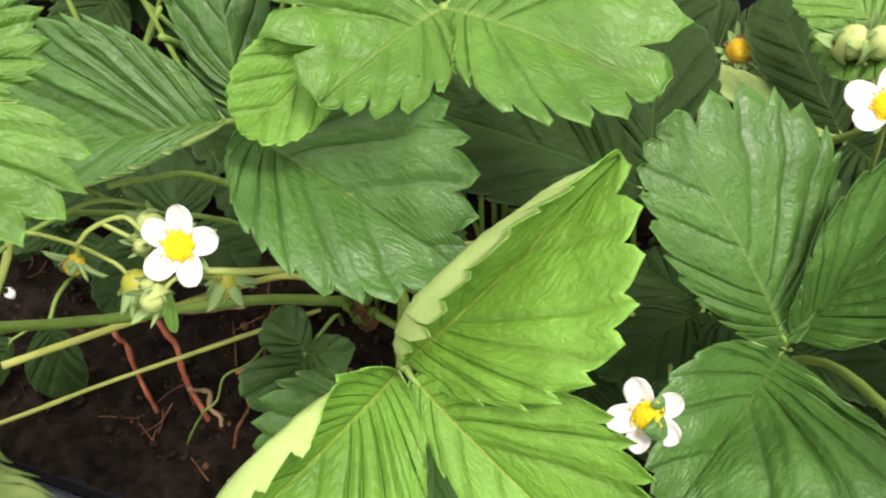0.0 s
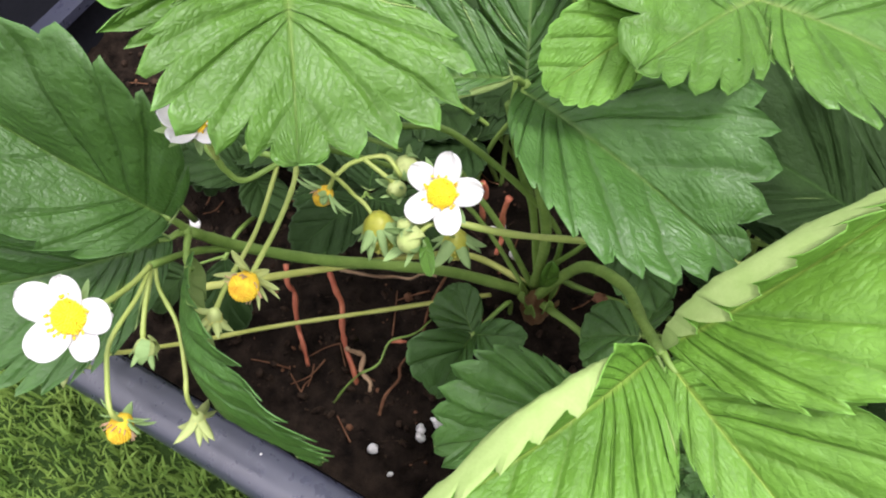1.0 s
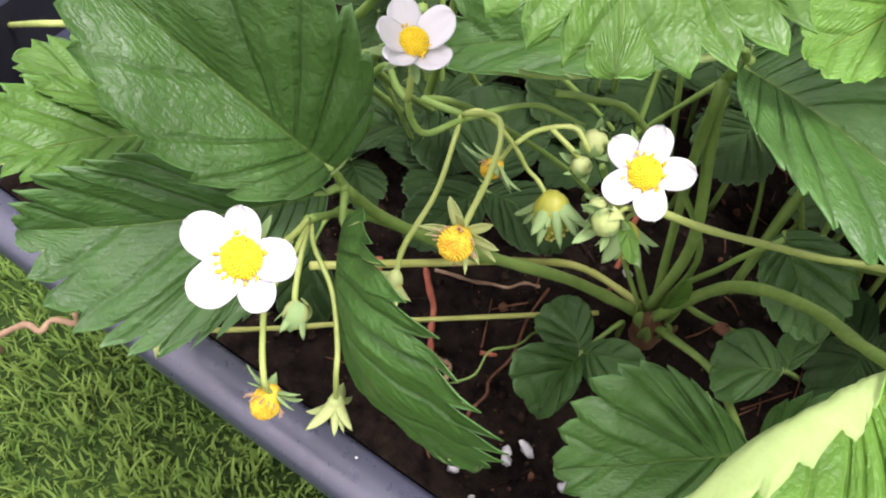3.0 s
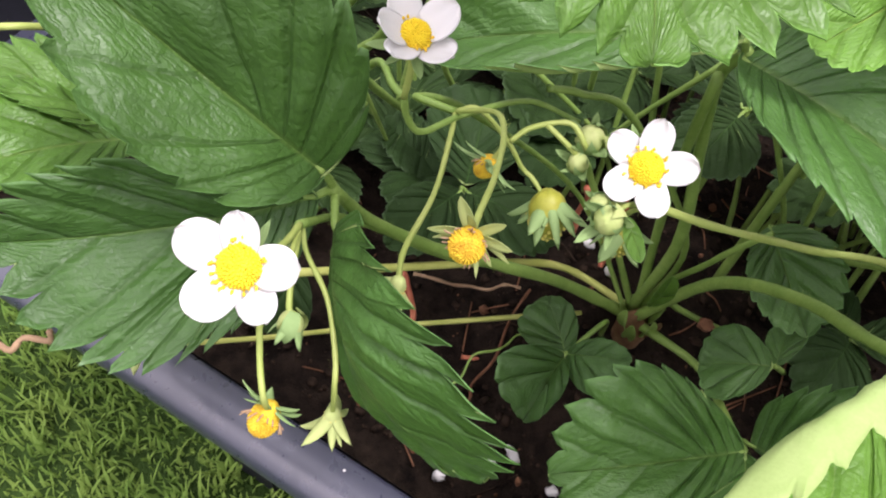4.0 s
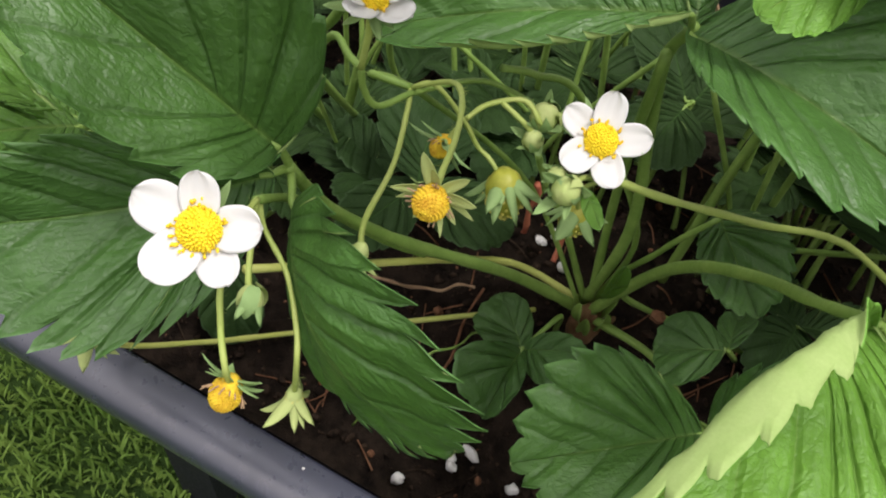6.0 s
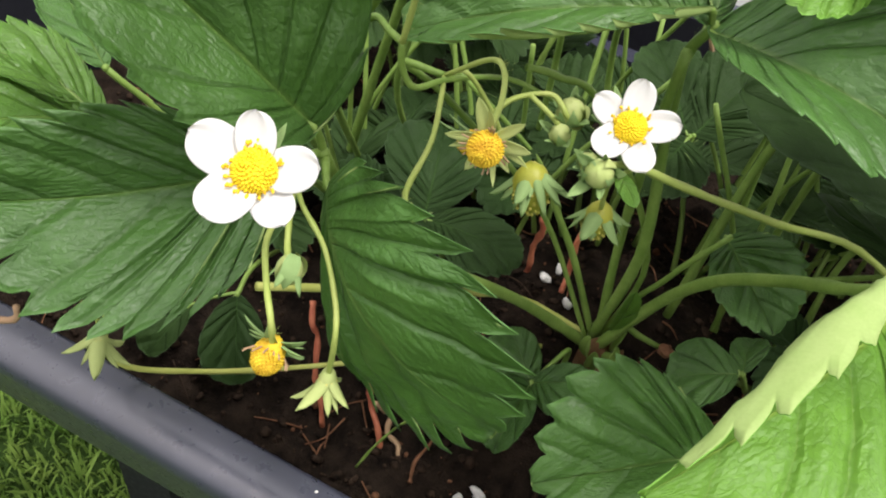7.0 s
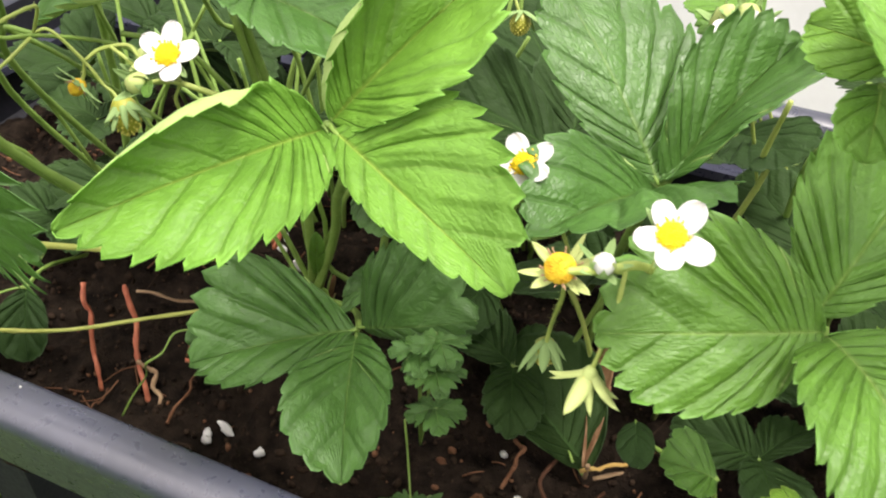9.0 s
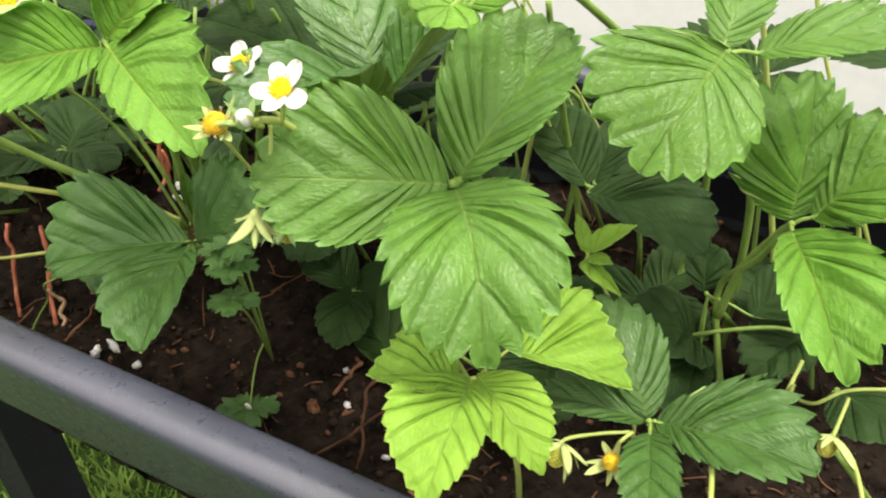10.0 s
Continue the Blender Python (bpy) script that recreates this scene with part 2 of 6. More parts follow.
def part(name, me, parent=None, label=""):
    ob = new(name, me)
    if parent is not None:
        ob.parent = parent
    return tagged(ob, label)


def spline(points, steps):
    """A smooth line through the points."""
    p = [V(*q) for q in points]
    p = [2 * p[0] - p[1], *p, 2 * p[-1] - p[-2]]
    out = []
    for i in range(1, len(p) - 2):
        for k in range(steps):
            s = k / steps
            a, b, c, d = p[i - 1], p[i], p[i + 1], p[i + 2]
            out.append(0.5 * (2 * b + (c - a) * s + (2 * a - 5 * b + 4 * c - d) * s * s + (3 * b - a - 3 * c + d) * s ** 3))
    out.append(p[-2])
    return np.array(out)


def tube_data(points, r0, r1, sides=8, steps=6, lump=0.05, hairs=0, seed=1):
    """A stalk through the points, its radius going from r0 to r1, with fine hairs if any."""
    line = spline(points, steps)
    n = len(line)
    rng = np.random.default_rng(seed)
    tang = np.gradient(line, axis=0)
    tang /= np.linalg.norm(tang, axis=1)[:, None] + 1e-12
    ref = unit(np.cross(tang[0], V(0.31, 0.52, 0.79)))
    verts, faces = [], []
    rad = np.linspace(r0, r1, n) * (1 + lump * rng.standard_normal(n))
    frames = []
    for i in range(n):
        ref = unit(ref - tang[i] * (ref @ tang[i]))
        frames.append(ref)
        bi = np.cross(tang[i], ref)
        for k in range(sides):
            a = 2 * math.pi * k / sides
            verts.append(line[i] + rad[i] * (math.cos(a) * ref + math.sin(a) * bi))
    for i in range(n - 1):
        for k in range(sides):
            a, b = i * sides + k, i * sides + (k + 1) % sides
            faces.append((a, b, b + sides, a + sides))
    faces += [tuple(range(sides))[::-1], tuple(range((n - 1) * sides, n * sides))]
    for _ in range(hairs):
        i = rng.integers(0, n - 1)
        s = rng.random()
        c = line[i] * (1 - s) + line[i + 1] * s
        a = rng.random() * 2 * math.pi
        bi = np.cross(tang[i], frames[i])
        o = math.cos(a) * frames[i] + math.sin(a) * bi
        w = 0.00005 * unit(np.cross(o, tang[i]))
        root = c + o * rad[i] * 0.9
        tip = c + o * (rad[i] + 0.0013 * (0.6 + 0.6 * rng.random())) + tang[i] * 0.0006 * rng.standard_normal()
        k = len(verts)
        verts += [root - w, root + w, tip]
        faces.append((k, k + 1, k + 2))
    return verts, faces


def tube(points, r0, r1, mats, **how):
    return mesh_of("stalk", *tube_data(points, r0, r1, **how), mats)


def ball(centre, axes, mats, rows=8, cols=12, lump=0.0, seed=0):
    """A closed rounded body with the three half axes given, slightly uneven."""
    rng = np.random.default_rng(seed)
    verts, faces = [], []
    for i in range(rows + 1):
        th = math.pi * i / rows
        for k in range(cols):
            ph = 2 * math.pi * k / cols
            q = 1 + lump * rng.standard_normal()
            verts.append(V(*centre) + q * (math.cos(th) * V(*axes[2]) + math.sin(th) * (math.cos(ph) * V(*axes[0]) + math.sin(ph) * V(*axes[1]))))
    for i in range(rows):
        for k in range(cols):
            a, b = i * cols + k, i * cols + (k + 1) % cols
            faces.append((a, b, b + cols, a + cols))
    return verts, faces


def joined(name, pieces, mats, indices=None, smooth=True):
    verts, faces, mi = [], [], []
    for n, (v, f) in enumerate(pieces):
        k = len(verts)
        verts += list(v)
        faces += [tuple(i + k for i in q) for q in f]
        mi += [indices[n] if indices else 0] * len(f)
    return mesh_of(name, verts, faces, mats, mi, smooth=smooth)


def axes_of(normal, turn=0.0):
    n = unit(V(*normal))
    x = unit(np.cross(V(0, 0, 1) if abs(n[2]) < 0.9 else V(0, 1, 0), n))
    y = np.cross(n, x)
    c, s = math.cos(turn), math.sin(turn)
    return c * x + s * y, c * y - s * x, n


# ---- leaf blades ----
TEETH_ROWS, PER_TOOTH = 11, 10


def blade(B, T, S1, S2=None, mat=None, teeth=11, depth=0.25, bow=0.06, curl1=0.0, curl2=0.0, start=0.55, span=0.4, fold=0.25,
          pleat=0.10, rolled=False, wide=0.58, sharp=1.3, wave=0.05, seed=0, under=None, bare=0.14, up=None, slant=1.5, cup=0.16, base=0.66, via=None, depth2=None, sharp2=None, plain2=0.0, teeth2=None):
    """One leaflet: base B, tip T, and a place on each margin near its widest (S2 may be left out). bow arches the midrib,
    depth2, sharp2 and teeth2 are for the second margin; curl1/2 roll the margins in (radians) from start over span, pleat is the swelling between the side veins;
    via, if given, is a place that the middle of the midrib goes through, instead of bow."""
    rng = np.random.default_rng(seed + 7)
    tail = base * (1 - wide) / wide
    peak = wide ** base * (1 - wide) ** tail

    def half(S):
        s = V(*S) - B
        u = min(max((s @ a) / L, 0.2), 0.9)
        s = s - sag * 4 * u * (1 - u)
        s = s - a * (s @ a)
        w = np.linalg.norm(s)
        return s / w, w / max(u ** base * (1 - u) ** tail / peak, 0.55) * 1.03

    B, T = V(*B), V(*T)
    L = np.linalg.norm(T - B)
    a = (T - B) / L
    sag = V(*via) - (B + T) / 2 if via is not None else V(0, 0, 0)
    sag = sag - a * (sag @ a)
    up_ = V(0, -0.35, 1.0) if up is None else V(*up)
    s1, w1 = half(S1)
    if S2 is None:
        n0 = unit(np.cross(a, s1))
        n0 = n0 if n0 @ up_ > 0 else -n0
        s2, ww2 = -s1 * math.cos(2 * fold) + n0 * math.sin(2 * fold), w1
    else:
        s2, ww2 = half(S2)
    w2 = ww2 / (start + 0.5 * span) if rolled else ww2
    n = unit(np.cross(a, s1 - s2))
    if n @ up_ < 0:
        n = -n
    cols = teeth * PER_TOOTH
    sig = np.linspace(0, teeth, cols + 1)
    tau = sig / teeth
    tau = tau + (0.08 / teeth) * (np.sin(2.1 * sig + rng.uniform(0, 6)) + 0.7 * np.sin(3.7 * sig + rng.uniform(0, 6))) * np.clip(4 * tau, 0, 1) * np.clip(4 * (1 - tau), 0, 1)
    vein = sig * 0.66 + rng.uniform(0, 0.4)
    vfrac = vein % 1.0
    g = (1 - np.cos(math.pi * np.linspace(0, 1, 400))) / 2
    gw = g ** base * np.clip(1 - g, 0, 1) ** tail / peak
    way = np.concatenate([[0], np.cumsum(np.hypot(np.diff(g) * L, np.diff(gw) * 0.5 * (w1 + w2)))])
    um0 = np.interp(tau, way / way[-1], g)
    wm = np.interp(tau, way / way[-1], gw)
    on = np.clip((tau - bare) / 0.08, 0, 1)
    jit = rng.standard_normal((2, teeth + 1))
    rho = np.linspace(0, 1, TEETH_ROWS + 1)
    uvs, rows_ = [], []
    fine = np.linspace(0, 1, 41)
    for side, (s_dir, w, curl) in enumerate(((s1, w1, curl1), (s2, w2, curl2))):
        turn_ = sig * (teeth2 / teeth if side and teeth2 else 1.0)
        which, frac = np.minimum(turn_.astype(int), teeth), turn_ % 1.0
        tooth = np.clip(1 - np.abs(2 * np.where(frac < 0.6, frac / 1.2, 1 - (1 - frac) / 0.8) - 1), 0, 1)
        notch = 0.86 * tooth ** (0.66 / (sharp2 if side and sharp2 else sharp)) + 0.14 * tooth ** 5
        um = um0 + 0.32 * depth * w / L * on * (notch - 0.3) * (1 - tau)
        so = np.maximum.accumulate(np.clip(np.maximum(um0 - slant * wm * w / L, 0.30 * um0), 0.004, 0.97))
        so = so + 0.004 * tau
        reach = np.hypot((um - so) * L, wm * w) + 1e-6
        cut = np.clip((depth2 if side and depth2 is not None else depth) * 0.74 * max(w, 0.36 * L) / reach, 0, 0.36) * on * (1 - notch) * np.clip(1 + 0.22 * jit[side][which], 0.6, 1.5)
        k = np.clip((fine - start) / span, 0, 1)
        ang = cup + curl * k * k * (3 - 2 * k)
        X = np.concatenate([[0], np.cumsum(np.cos(ang[1:]))]) / 40
        Z = np.concatenate([[0], np.cumsum(np.sin(ang[1:]))]) / 40
        Xf, Zf = fine * math.cos(cup), fine * math.sin(cup)
        open_ = np.clip(1 - (tau - plain2) / 0.16, 0, 1) if side and plain2 else np.zeros_like(tau)
        nn = unit(n - s_dir * (n @ s_dir))
        nn = nn if nn @ n > 0 else -nn
        grid = []
        ph = rng.random(3) * 6.28
        for r in rho:
            rr = r * (1 - cut * r ** 2)
            u = so + (um - so) * rr ** 1.12
            c = np.clip(rr, 0, 1)
            xx = (np.interp(c, fine, X) * (1 - open_) + np.interp(c, fine, Xf) * open_) * wm * w
            zz = (np.interp(c, fine, Z) * (1 - open_) + np.interp(c, fine, Zf) * open_) * wm * w
            swell = pleat * w * (np.abs(np.cos(math.pi * vfrac)) ** 0.75 - 0.35 + 0.16 * np.abs(np.cos(2 * math.pi * vfrac))) * np.sin(math.pi * min(0.04 + 0.94 * r, 0.98)) ** 0.5 * (1 - 0.65 * r) * np.clip((tau - 0.07) * 4, 0, 1) * np.clip((1 - tau) * 6, 0.15, 1) * np.clip(r * wm * 3.2, 0, 1) * np.clip(2.4 * um0, 0, 1)
            vein_lift = (1 + 0.45 * jit[side][which]) * (1 - np.interp(r, fine, k) * min(abs(curl), 1))
            zz = zz + swell * vein_lift + wave * w * rr * (np.sin(4.5 * u + ph[0]) + 0.6 * np.sin(11 * u + ph[1] + 3 * r) + 0.3 * np.sin(23 * u + ph[2] + 8 * r))
            arch = 4 * u * (1 - u)
            grid.append(B + np.outer(u * L, a) + np.outer(xx, s_dir) + np.outer(zz, nn) + np.outer(arch, sag if via is not None else n * bow * L))
            uvs.append(np.stack([vein, np.full_like(sig, r)], -1))
        rows_.append(np.array(grid))
    R, C = TEETH_ROWS + 1, cols + 1
    top = np.concatenate([g.reshape(-1, 3) for g in rows_])
    nor = []
    for g in rows_:
        du, dv = np.gradient(g, axis=1), np.gradient(g, axis=0)
        c = np.cross(du, dv)
        c /= np.linalg.norm(c, axis=2)[..., None] + 1e-12
        if np.mean(c[:5] @ n) < 0:
            c = -c
        nor.append(c.reshape(-1, 3))
    nor = np.concatenate(nor)
    total = 2 * R * C
    verts = np.concatenate([top, top - nor * 0.0003])
    uv = np.concatenate(uvs)
    uv = np.concatenate([uv, uv])
    faces, mi = [], []
    for s in range(2):
        o = s * R * C
        g = rows_[s]
        q0 = np.cross(g[2, C // 2 + 1] - g[2, C // 2], g[3, C // 2] - g[2, C // 2])
        flip = q0 @ n < 0
        for j in range(R - 1):
            for i in range(C - 1):
                q = (o + j * C + i, o + j * C + i + 1, o + (j + 1) * C + i + 1, o + (j + 1) * C + i)
                q = q[::-1] if flip else q
                faces.append(q)
                mi.append(0)
                faces.append(tuple(x + total for x in reversed(q)))
                mi.append(1)
        for i in range(C - 1):
            p0, p1 = o + (R - 1) * C + i, o + (R - 1) * C + i + 1
            faces.append((p0, p0 + total, p1 + total, p1))
            mi.append(0)
    return mesh_of("leaflet", verts, faces, [mat or LEAF_MID, under or UNDER], mi, uv)


SEEDS = iter(range(1, 100000))


def leaf(plant, stalk, leaflets, mat, label="", r=(0.0016, 0.0011), stem=None, hairs=60, **common):
    """A leaf: its stalk, and its leaflets under it."""
    stem = stem or STEM
    pieces = [tube_data(stalk, r[0], r[1], hairs=hairs, seed=next(SEEDS))]
    top, before = V(*stalk[-1]), V(*stalk[-2])
    root = top - 0.0015 * unit(top - before)
    pieces.append(ball(tuple(top), (V(1, 0, 0) * r[1] * 1.15, V(0, 1, 0) * r[1] * 1.15, V(0, 0, 1) * r[1] * 1.15), None, 6, 8))
    for item in leaflets:
        b_, t_ = V(*item[0]), V(*item[1])
        if 0.002 < np.linalg.norm(b_ - top) < 0.03:
            pieces.append(tube_data([tuple(root), tuple((root + b_) / 2 + V(0, 0, 0.0008)), tuple(b_), tuple(b_ + 0.003 * unit(t_ - b_))], r[1] * 0.75, r[1] * 0.5, hairs=hairs // 6, seed=next(SEEDS)))
    ob = part("leaf", joined("leaf_stalk", pieces, [stem]), plant, label)
    for item in leaflets:
        pos, opts = item[:-1], item[-1]
        o = {**common, **opts}
        o.setdefault("mat", mat)
        part("leaflet", blade(*pos, seed=next(SEEDS), **o), ob)
    return ob


# ---- flowers and fruit ----
def petal_mesh(r, mat, seed):
    """One round cupped petal with a narrow claw, lying along +x from the origin."""
    nu, nv = 14, 14
    verts, faces = [], []
    for layer in (0, 1):
        for i in range(nu + 1):
            u = 1 - (1 - i / nu) ** 1.7
            half = (0.395 + 0.018 * seed) * max(1 - abs(2 * (0.13 + 0.87 * u) - 1) ** 2.5, 0) ** 0.5
            for k in range(nv + 1):
                v = -1 + 2 * k / nv
                y = r * half * v
                x = r * (0.24 + 0.76 * u + 0.012 * math.sin(2.5 * v + 2 * seed) * u)
                z = r * (0.34 * (v * half) ** 2 + 0.20 * (u - 0.3) ** 2 - 0.02 * math.sin(3.4 * v + seed) * u + 0.012 * math.sin(9 * v + seed) * u)
                verts.append((x, y, z - layer * 0.016 * r))
    W = nv + 1
    n = (nu + 1) * W
    for i in range(nu):
        for k in range(nv):
            q = (i * W + k, (i + 1) * W + k, (i + 1) * W + k + 1, i * W + k + 1)
            faces.append(q)
            faces.append(tuple(x + n for x in reversed(q)))
    rim = [k for k in range(W)] + [i * W + nv for i in range(1, nu + 1)] + [nu * W + k for k in range(nv - 1, -1, -1)] + [i * W for i in range(nu - 1, 0, -1)]
    for p, q in zip(rim, rim[1:] + rim[:1]):
        faces.append((p, q, q + n, p + n))
    return mesh_of("petal", verts, faces, [mat])


PETALS = [petal_mesh(1.0, PETAL, s) for s in range(3)]


def sepal_mesh(mat, slim=0.16, bend=0.3):
    verts, faces = [], []
    nu, nv = 7, 4
    for layer in (0, 1):
        for i in range(nu + 1):
            u = i / nu
            half = slim * (1 - u) ** 0.75 * (0.55 + 1.2 * u) * 1.1
            for k in range(nv + 1):
                v = -1 + 2 * k / nv
                verts.append((0.08 + u, half * v, bend * u * u + 0.5 * half * v * v - layer * 0.018))
    W = nv + 1
    n = (nu + 1) * W
    for i in range(nu):
        for k in range(nv):
            q = (i * W + k, (i + 1) * W + k, (i + 1) * W + k + 1, i * W + k + 1)
            faces += [q, tuple(x + n for x in reversed(q))]
    rim = [k for k in range(W)] + [i * W + nv for i in range(1, nu + 1)] + [nu * W + k for k in range(nv - 1, -1, -1)] + [i * W for i in range(nu - 1, 0, -1)]
    for p, q in zip(rim, rim[1:] + rim[:1]):
        faces.append((p, q, q + n, p + n))
    return mesh_of("sepal", verts, faces, [mat])


SEPALS = {(m.name, b): [sepal_mesh(m, w, b + c) for w, c in ((0.20, 0.0), (0.15, 0.12), (0.23, -0.10), (0.12, 0.2))] for m in (SEPAL, SEPAL_PALE) for b in (0.35, 0.05, -0.25)}


def bud_sepal_mesh(mat):
    """A pointed sepal wrapped over a ball of radius one, from its foot towards its top."""
    verts, faces = [], []
    nu, nv = 8, 4
    for layer in (1.10, 1.03):
        for i in range(nu + 1):
            u = i / nu
            th = radians(12 + 138 * u)
            lift = layer + 0.10 * max(u - 0.75, 0) * 4
            half = 0.62 * math.sin(min(math.pi * (0.18 + 0.62 * u), 2.6)) * (1 - u ** 3)
            for k in range(nv + 1):
                v = (-1 + 2 * k / nv) * half
                flat = math.cos(v * 0.8)
                verts.append((lift * math.sin(th) * flat, lift * v * 0.9, -lift * math.cos(th) * 1.1))
    W = nv + 1
    n = (nu + 1) * W
    for i in range(nu):
        for k in range(nv):
            q = (i * W + k, (i + 1) * W + k, (i + 1) * W + k + 1, i * W + k + 1)
            faces += [q, tuple(x + n for x in reversed(q))]
    return mesh_of("sepal", verts, faces, [mat])


BUD_SEPALS = [bud_sepal_mesh(SEPAL), bud_sepal_mesh(SEPAL_PALE)]


def matrix(origin, x, y, z, size=1.0):
    m = Matrix.Identity(4)
    for r in range(3):
        m[r][0], m[r][1], m[r][2], m[r][3] = x[r] * size, y[r] * size, z[r] * size, origin[r]
    return m


def ring(parent, name, meshes, centre, normal, count, size, tilt, turn, jitter=0.1, seed=0):
    """Petals or sepals set round an axis; tilt lifts them towards the normal."""
    rng = np.random.default_rng(seed)
    x, y, n = axes_of(normal, turn)
    for k in range(count):
        a = 2 * math.pi * k / count + jitter * rng.standard_normal()
        out = math.cos(a) * x + math.sin(a) * y
        t = tilt + 0.5 * jitter * rng.standard_normal()
        d = math.cos(t) * out + math.sin(t) * n
        u = math.cos(t) * n - math.sin(t) * out
        ob = part(name, meshes[k % len(meshes)], parent)
        ob.matrix_world = matrix(V(*centre), d, np.cross(u, d), u, size * (1 + 0.12 * rng.standard_normal()))


def dome(centre, normal, r, h, grains, seed, grain=0.00055, lump=0.04):
    """A rounded cone covered in small grains."""
    rng = np.random.default_rng(seed)
    x, y, n = axes_of(normal)
    pieces = [ball(centre, (x * r, y * r, n * h), None, 10, 16, lump, seed)]
    for k in range(grains):
        c = 1 - 1.15 * (k + 0.5) / grains
        s = math.sqrt(max(0, 1 - c * c))
        a = k * 2.39996
        p = V(*centre) + x * r * s * math.cos(a) + y * r * s * math.sin(a) + n * h * c
        g = grain * (0.8 + 0.4 * rng.random())
        o = unit(p - V(*centre))
        q = axes_of(o)
        pieces.append(ball(p, (q[0] * g, q[1] * g, q[2] * g * 1.2), None, 3, 5))
    return pieces


def flower(plant, centre, normal, d=0.022, turn=0.0, stalk=None, count=5, tilt=0.18, seed=1, missing=(), label="", aim=None, broad=0.80):
    """An open flower: a grainy yellow centre with anthers, white petals and green sepals."""
    r = d / 2
    x, y, n = axes_of(normal, turn)
    c = V(*centre)
    if aim is not None:
        x, y, n = axes_of(normal, 0.0)
        g = V(*aim) - c
        turn = math.atan2(g @ y, g @ x)
        x, y, n = axes_of(normal, turn)
    pieces = dome(c + n * 0.0006, n, r * 0.31, r * 0.25, 210, seed, grain=r * 0.031)
    idx = [0] * len(pieces)
    rng = np.random.default_rng(seed)
    for k in range(26):
        a = 2 * math.pi * k / 26 + 0.2 * rng.standard_normal()
        o = math.cos(a) * x + math.sin(a) * y
        reach = r * (0.26 + 0.17 * rng.random())
        p = c + o * reach + n * r * (0.10 + 0.12 * rng.random())
        e = unit(0.4 * o + 0.9 * n + 0.3 * rng.standard_normal(3))
        q = axes_of(e)
        pieces.append(ball(p, (q[0] * r * 0.027, q[1] * r * 0.036, q[2] * r * 0.05), None, 4, 6))
        idx.append(1)
        root = c + o * r * 0.26
        w = np.cross(o, n) * r * 0.012
        pieces.append(([root - w, root + w, p + w, p - w], [(0, 1, 2, 3)]))
        idx.append(0)
    ob = part("flower", joined("flower_centre", pieces, [POLLEN, STAMEN], idx), plant, label)
    rng2 = np.random.default_rng(seed + 5)
    for k in range(count):
        if k in missing:
            continue
        a = 2 * math.pi * k / count + 0.13 * rng2.standard_normal()
        out = math.cos(a) * x + math.sin(a) * y
        t = tilt + 0.08 * rng2.standard_normal()
        dd = math.cos(t) * out + math.sin(t) * n
        uu = math.cos(t) * n - math.sin(t) * out
        p = part("petal", PETALS[k % 3], ob)
        p.matrix_world = matrix(c - n * 0.0004 * (k % 2), dd, np.cross(uu, dd) * broad, uu, r * (0.98 + 0.05 * rng2.standard_normal()))
    ring(ob, "sepal", SEPALS[("sepal", 0.35)], c - n * 0.0016, n, 10, r * 0.70, -0.12, turn + 0.3, seed=seed)
    if stalk is not None:
        part("flower_stalk", tube([*stalk, tuple(c - n * 0.0012)], 0.00075, 0.0007, [STEM_PALE], sides=7, hairs=30, seed=seed), plant)
    return ob


def berry(plant, centre, axis, r=0.0042, h=0.0055, stalk=None, mat=None, faded=False, sepals=9, size=0.0095, tilt=0.25, pale=False, seed=1, label="", bend=0.35):
    """A set fruit or a withered flower: a seeded cone, and sepals behind it. axis points out of its face."""
    x, y, n = axes_of(axis)
    c = V(*centre)
    if faded:
        pieces = dome(c, n, r, h, 190, seed, grain=r * 0.075, lump=0.06)
        mats, idx = [FADED], [0] * len(pieces)
    else:
        pieces = dome(c, n, r, h, 70, seed, grain=r * 0.095, lump=0.02)
        mats, idx = [mat or BERRY, SEED], [0] + [1] * (len(pieces) - 1)
    ob = part("fruit", joined("fruit_body", pieces, mats, idx), plant, label)
    key = ("pale_sepal" if pale else "sepal", bend)
    ring(ob, "sepal", SEPALS[key], c - n * h * (0.8 if faded else 1.02), n, sepals, size, tilt, 0.2 * seed, jitter=0.24, seed=seed)
    if faded:      # withered brown stamens round the centre
        rng = np.random.default_rng(seed)
        bits = []
        for k in range(16):
            a = 2 * math.pi * k / 16 + 0.2 * rng.standard_normal()
            o = math.cos(a) * x + math.sin(a) * y
            bits.append(tube_data([tuple(c + o * r * 0.8 - n * h * 0.2), tuple(c + o * r * 1.15), tuple(c + o * r * (1.25 + 0.3 * rng.random()) + n * h * 0.5 * rng.random())], r * 0.07, r * 0.05, sides=5, steps=2, seed=k))
        part("stamen_ring", joined("stamen_ring", bits, [STEM_DRY]), ob, "withered brown stamens")
    if stalk is not None:
        part("fruit_stalk", tube([*stalk, tuple(c - n * h * 0.4)], 0.0006, 0.00065, [STEM_PALE], sides=7, hairs=30, seed=seed), plant)
    return ob


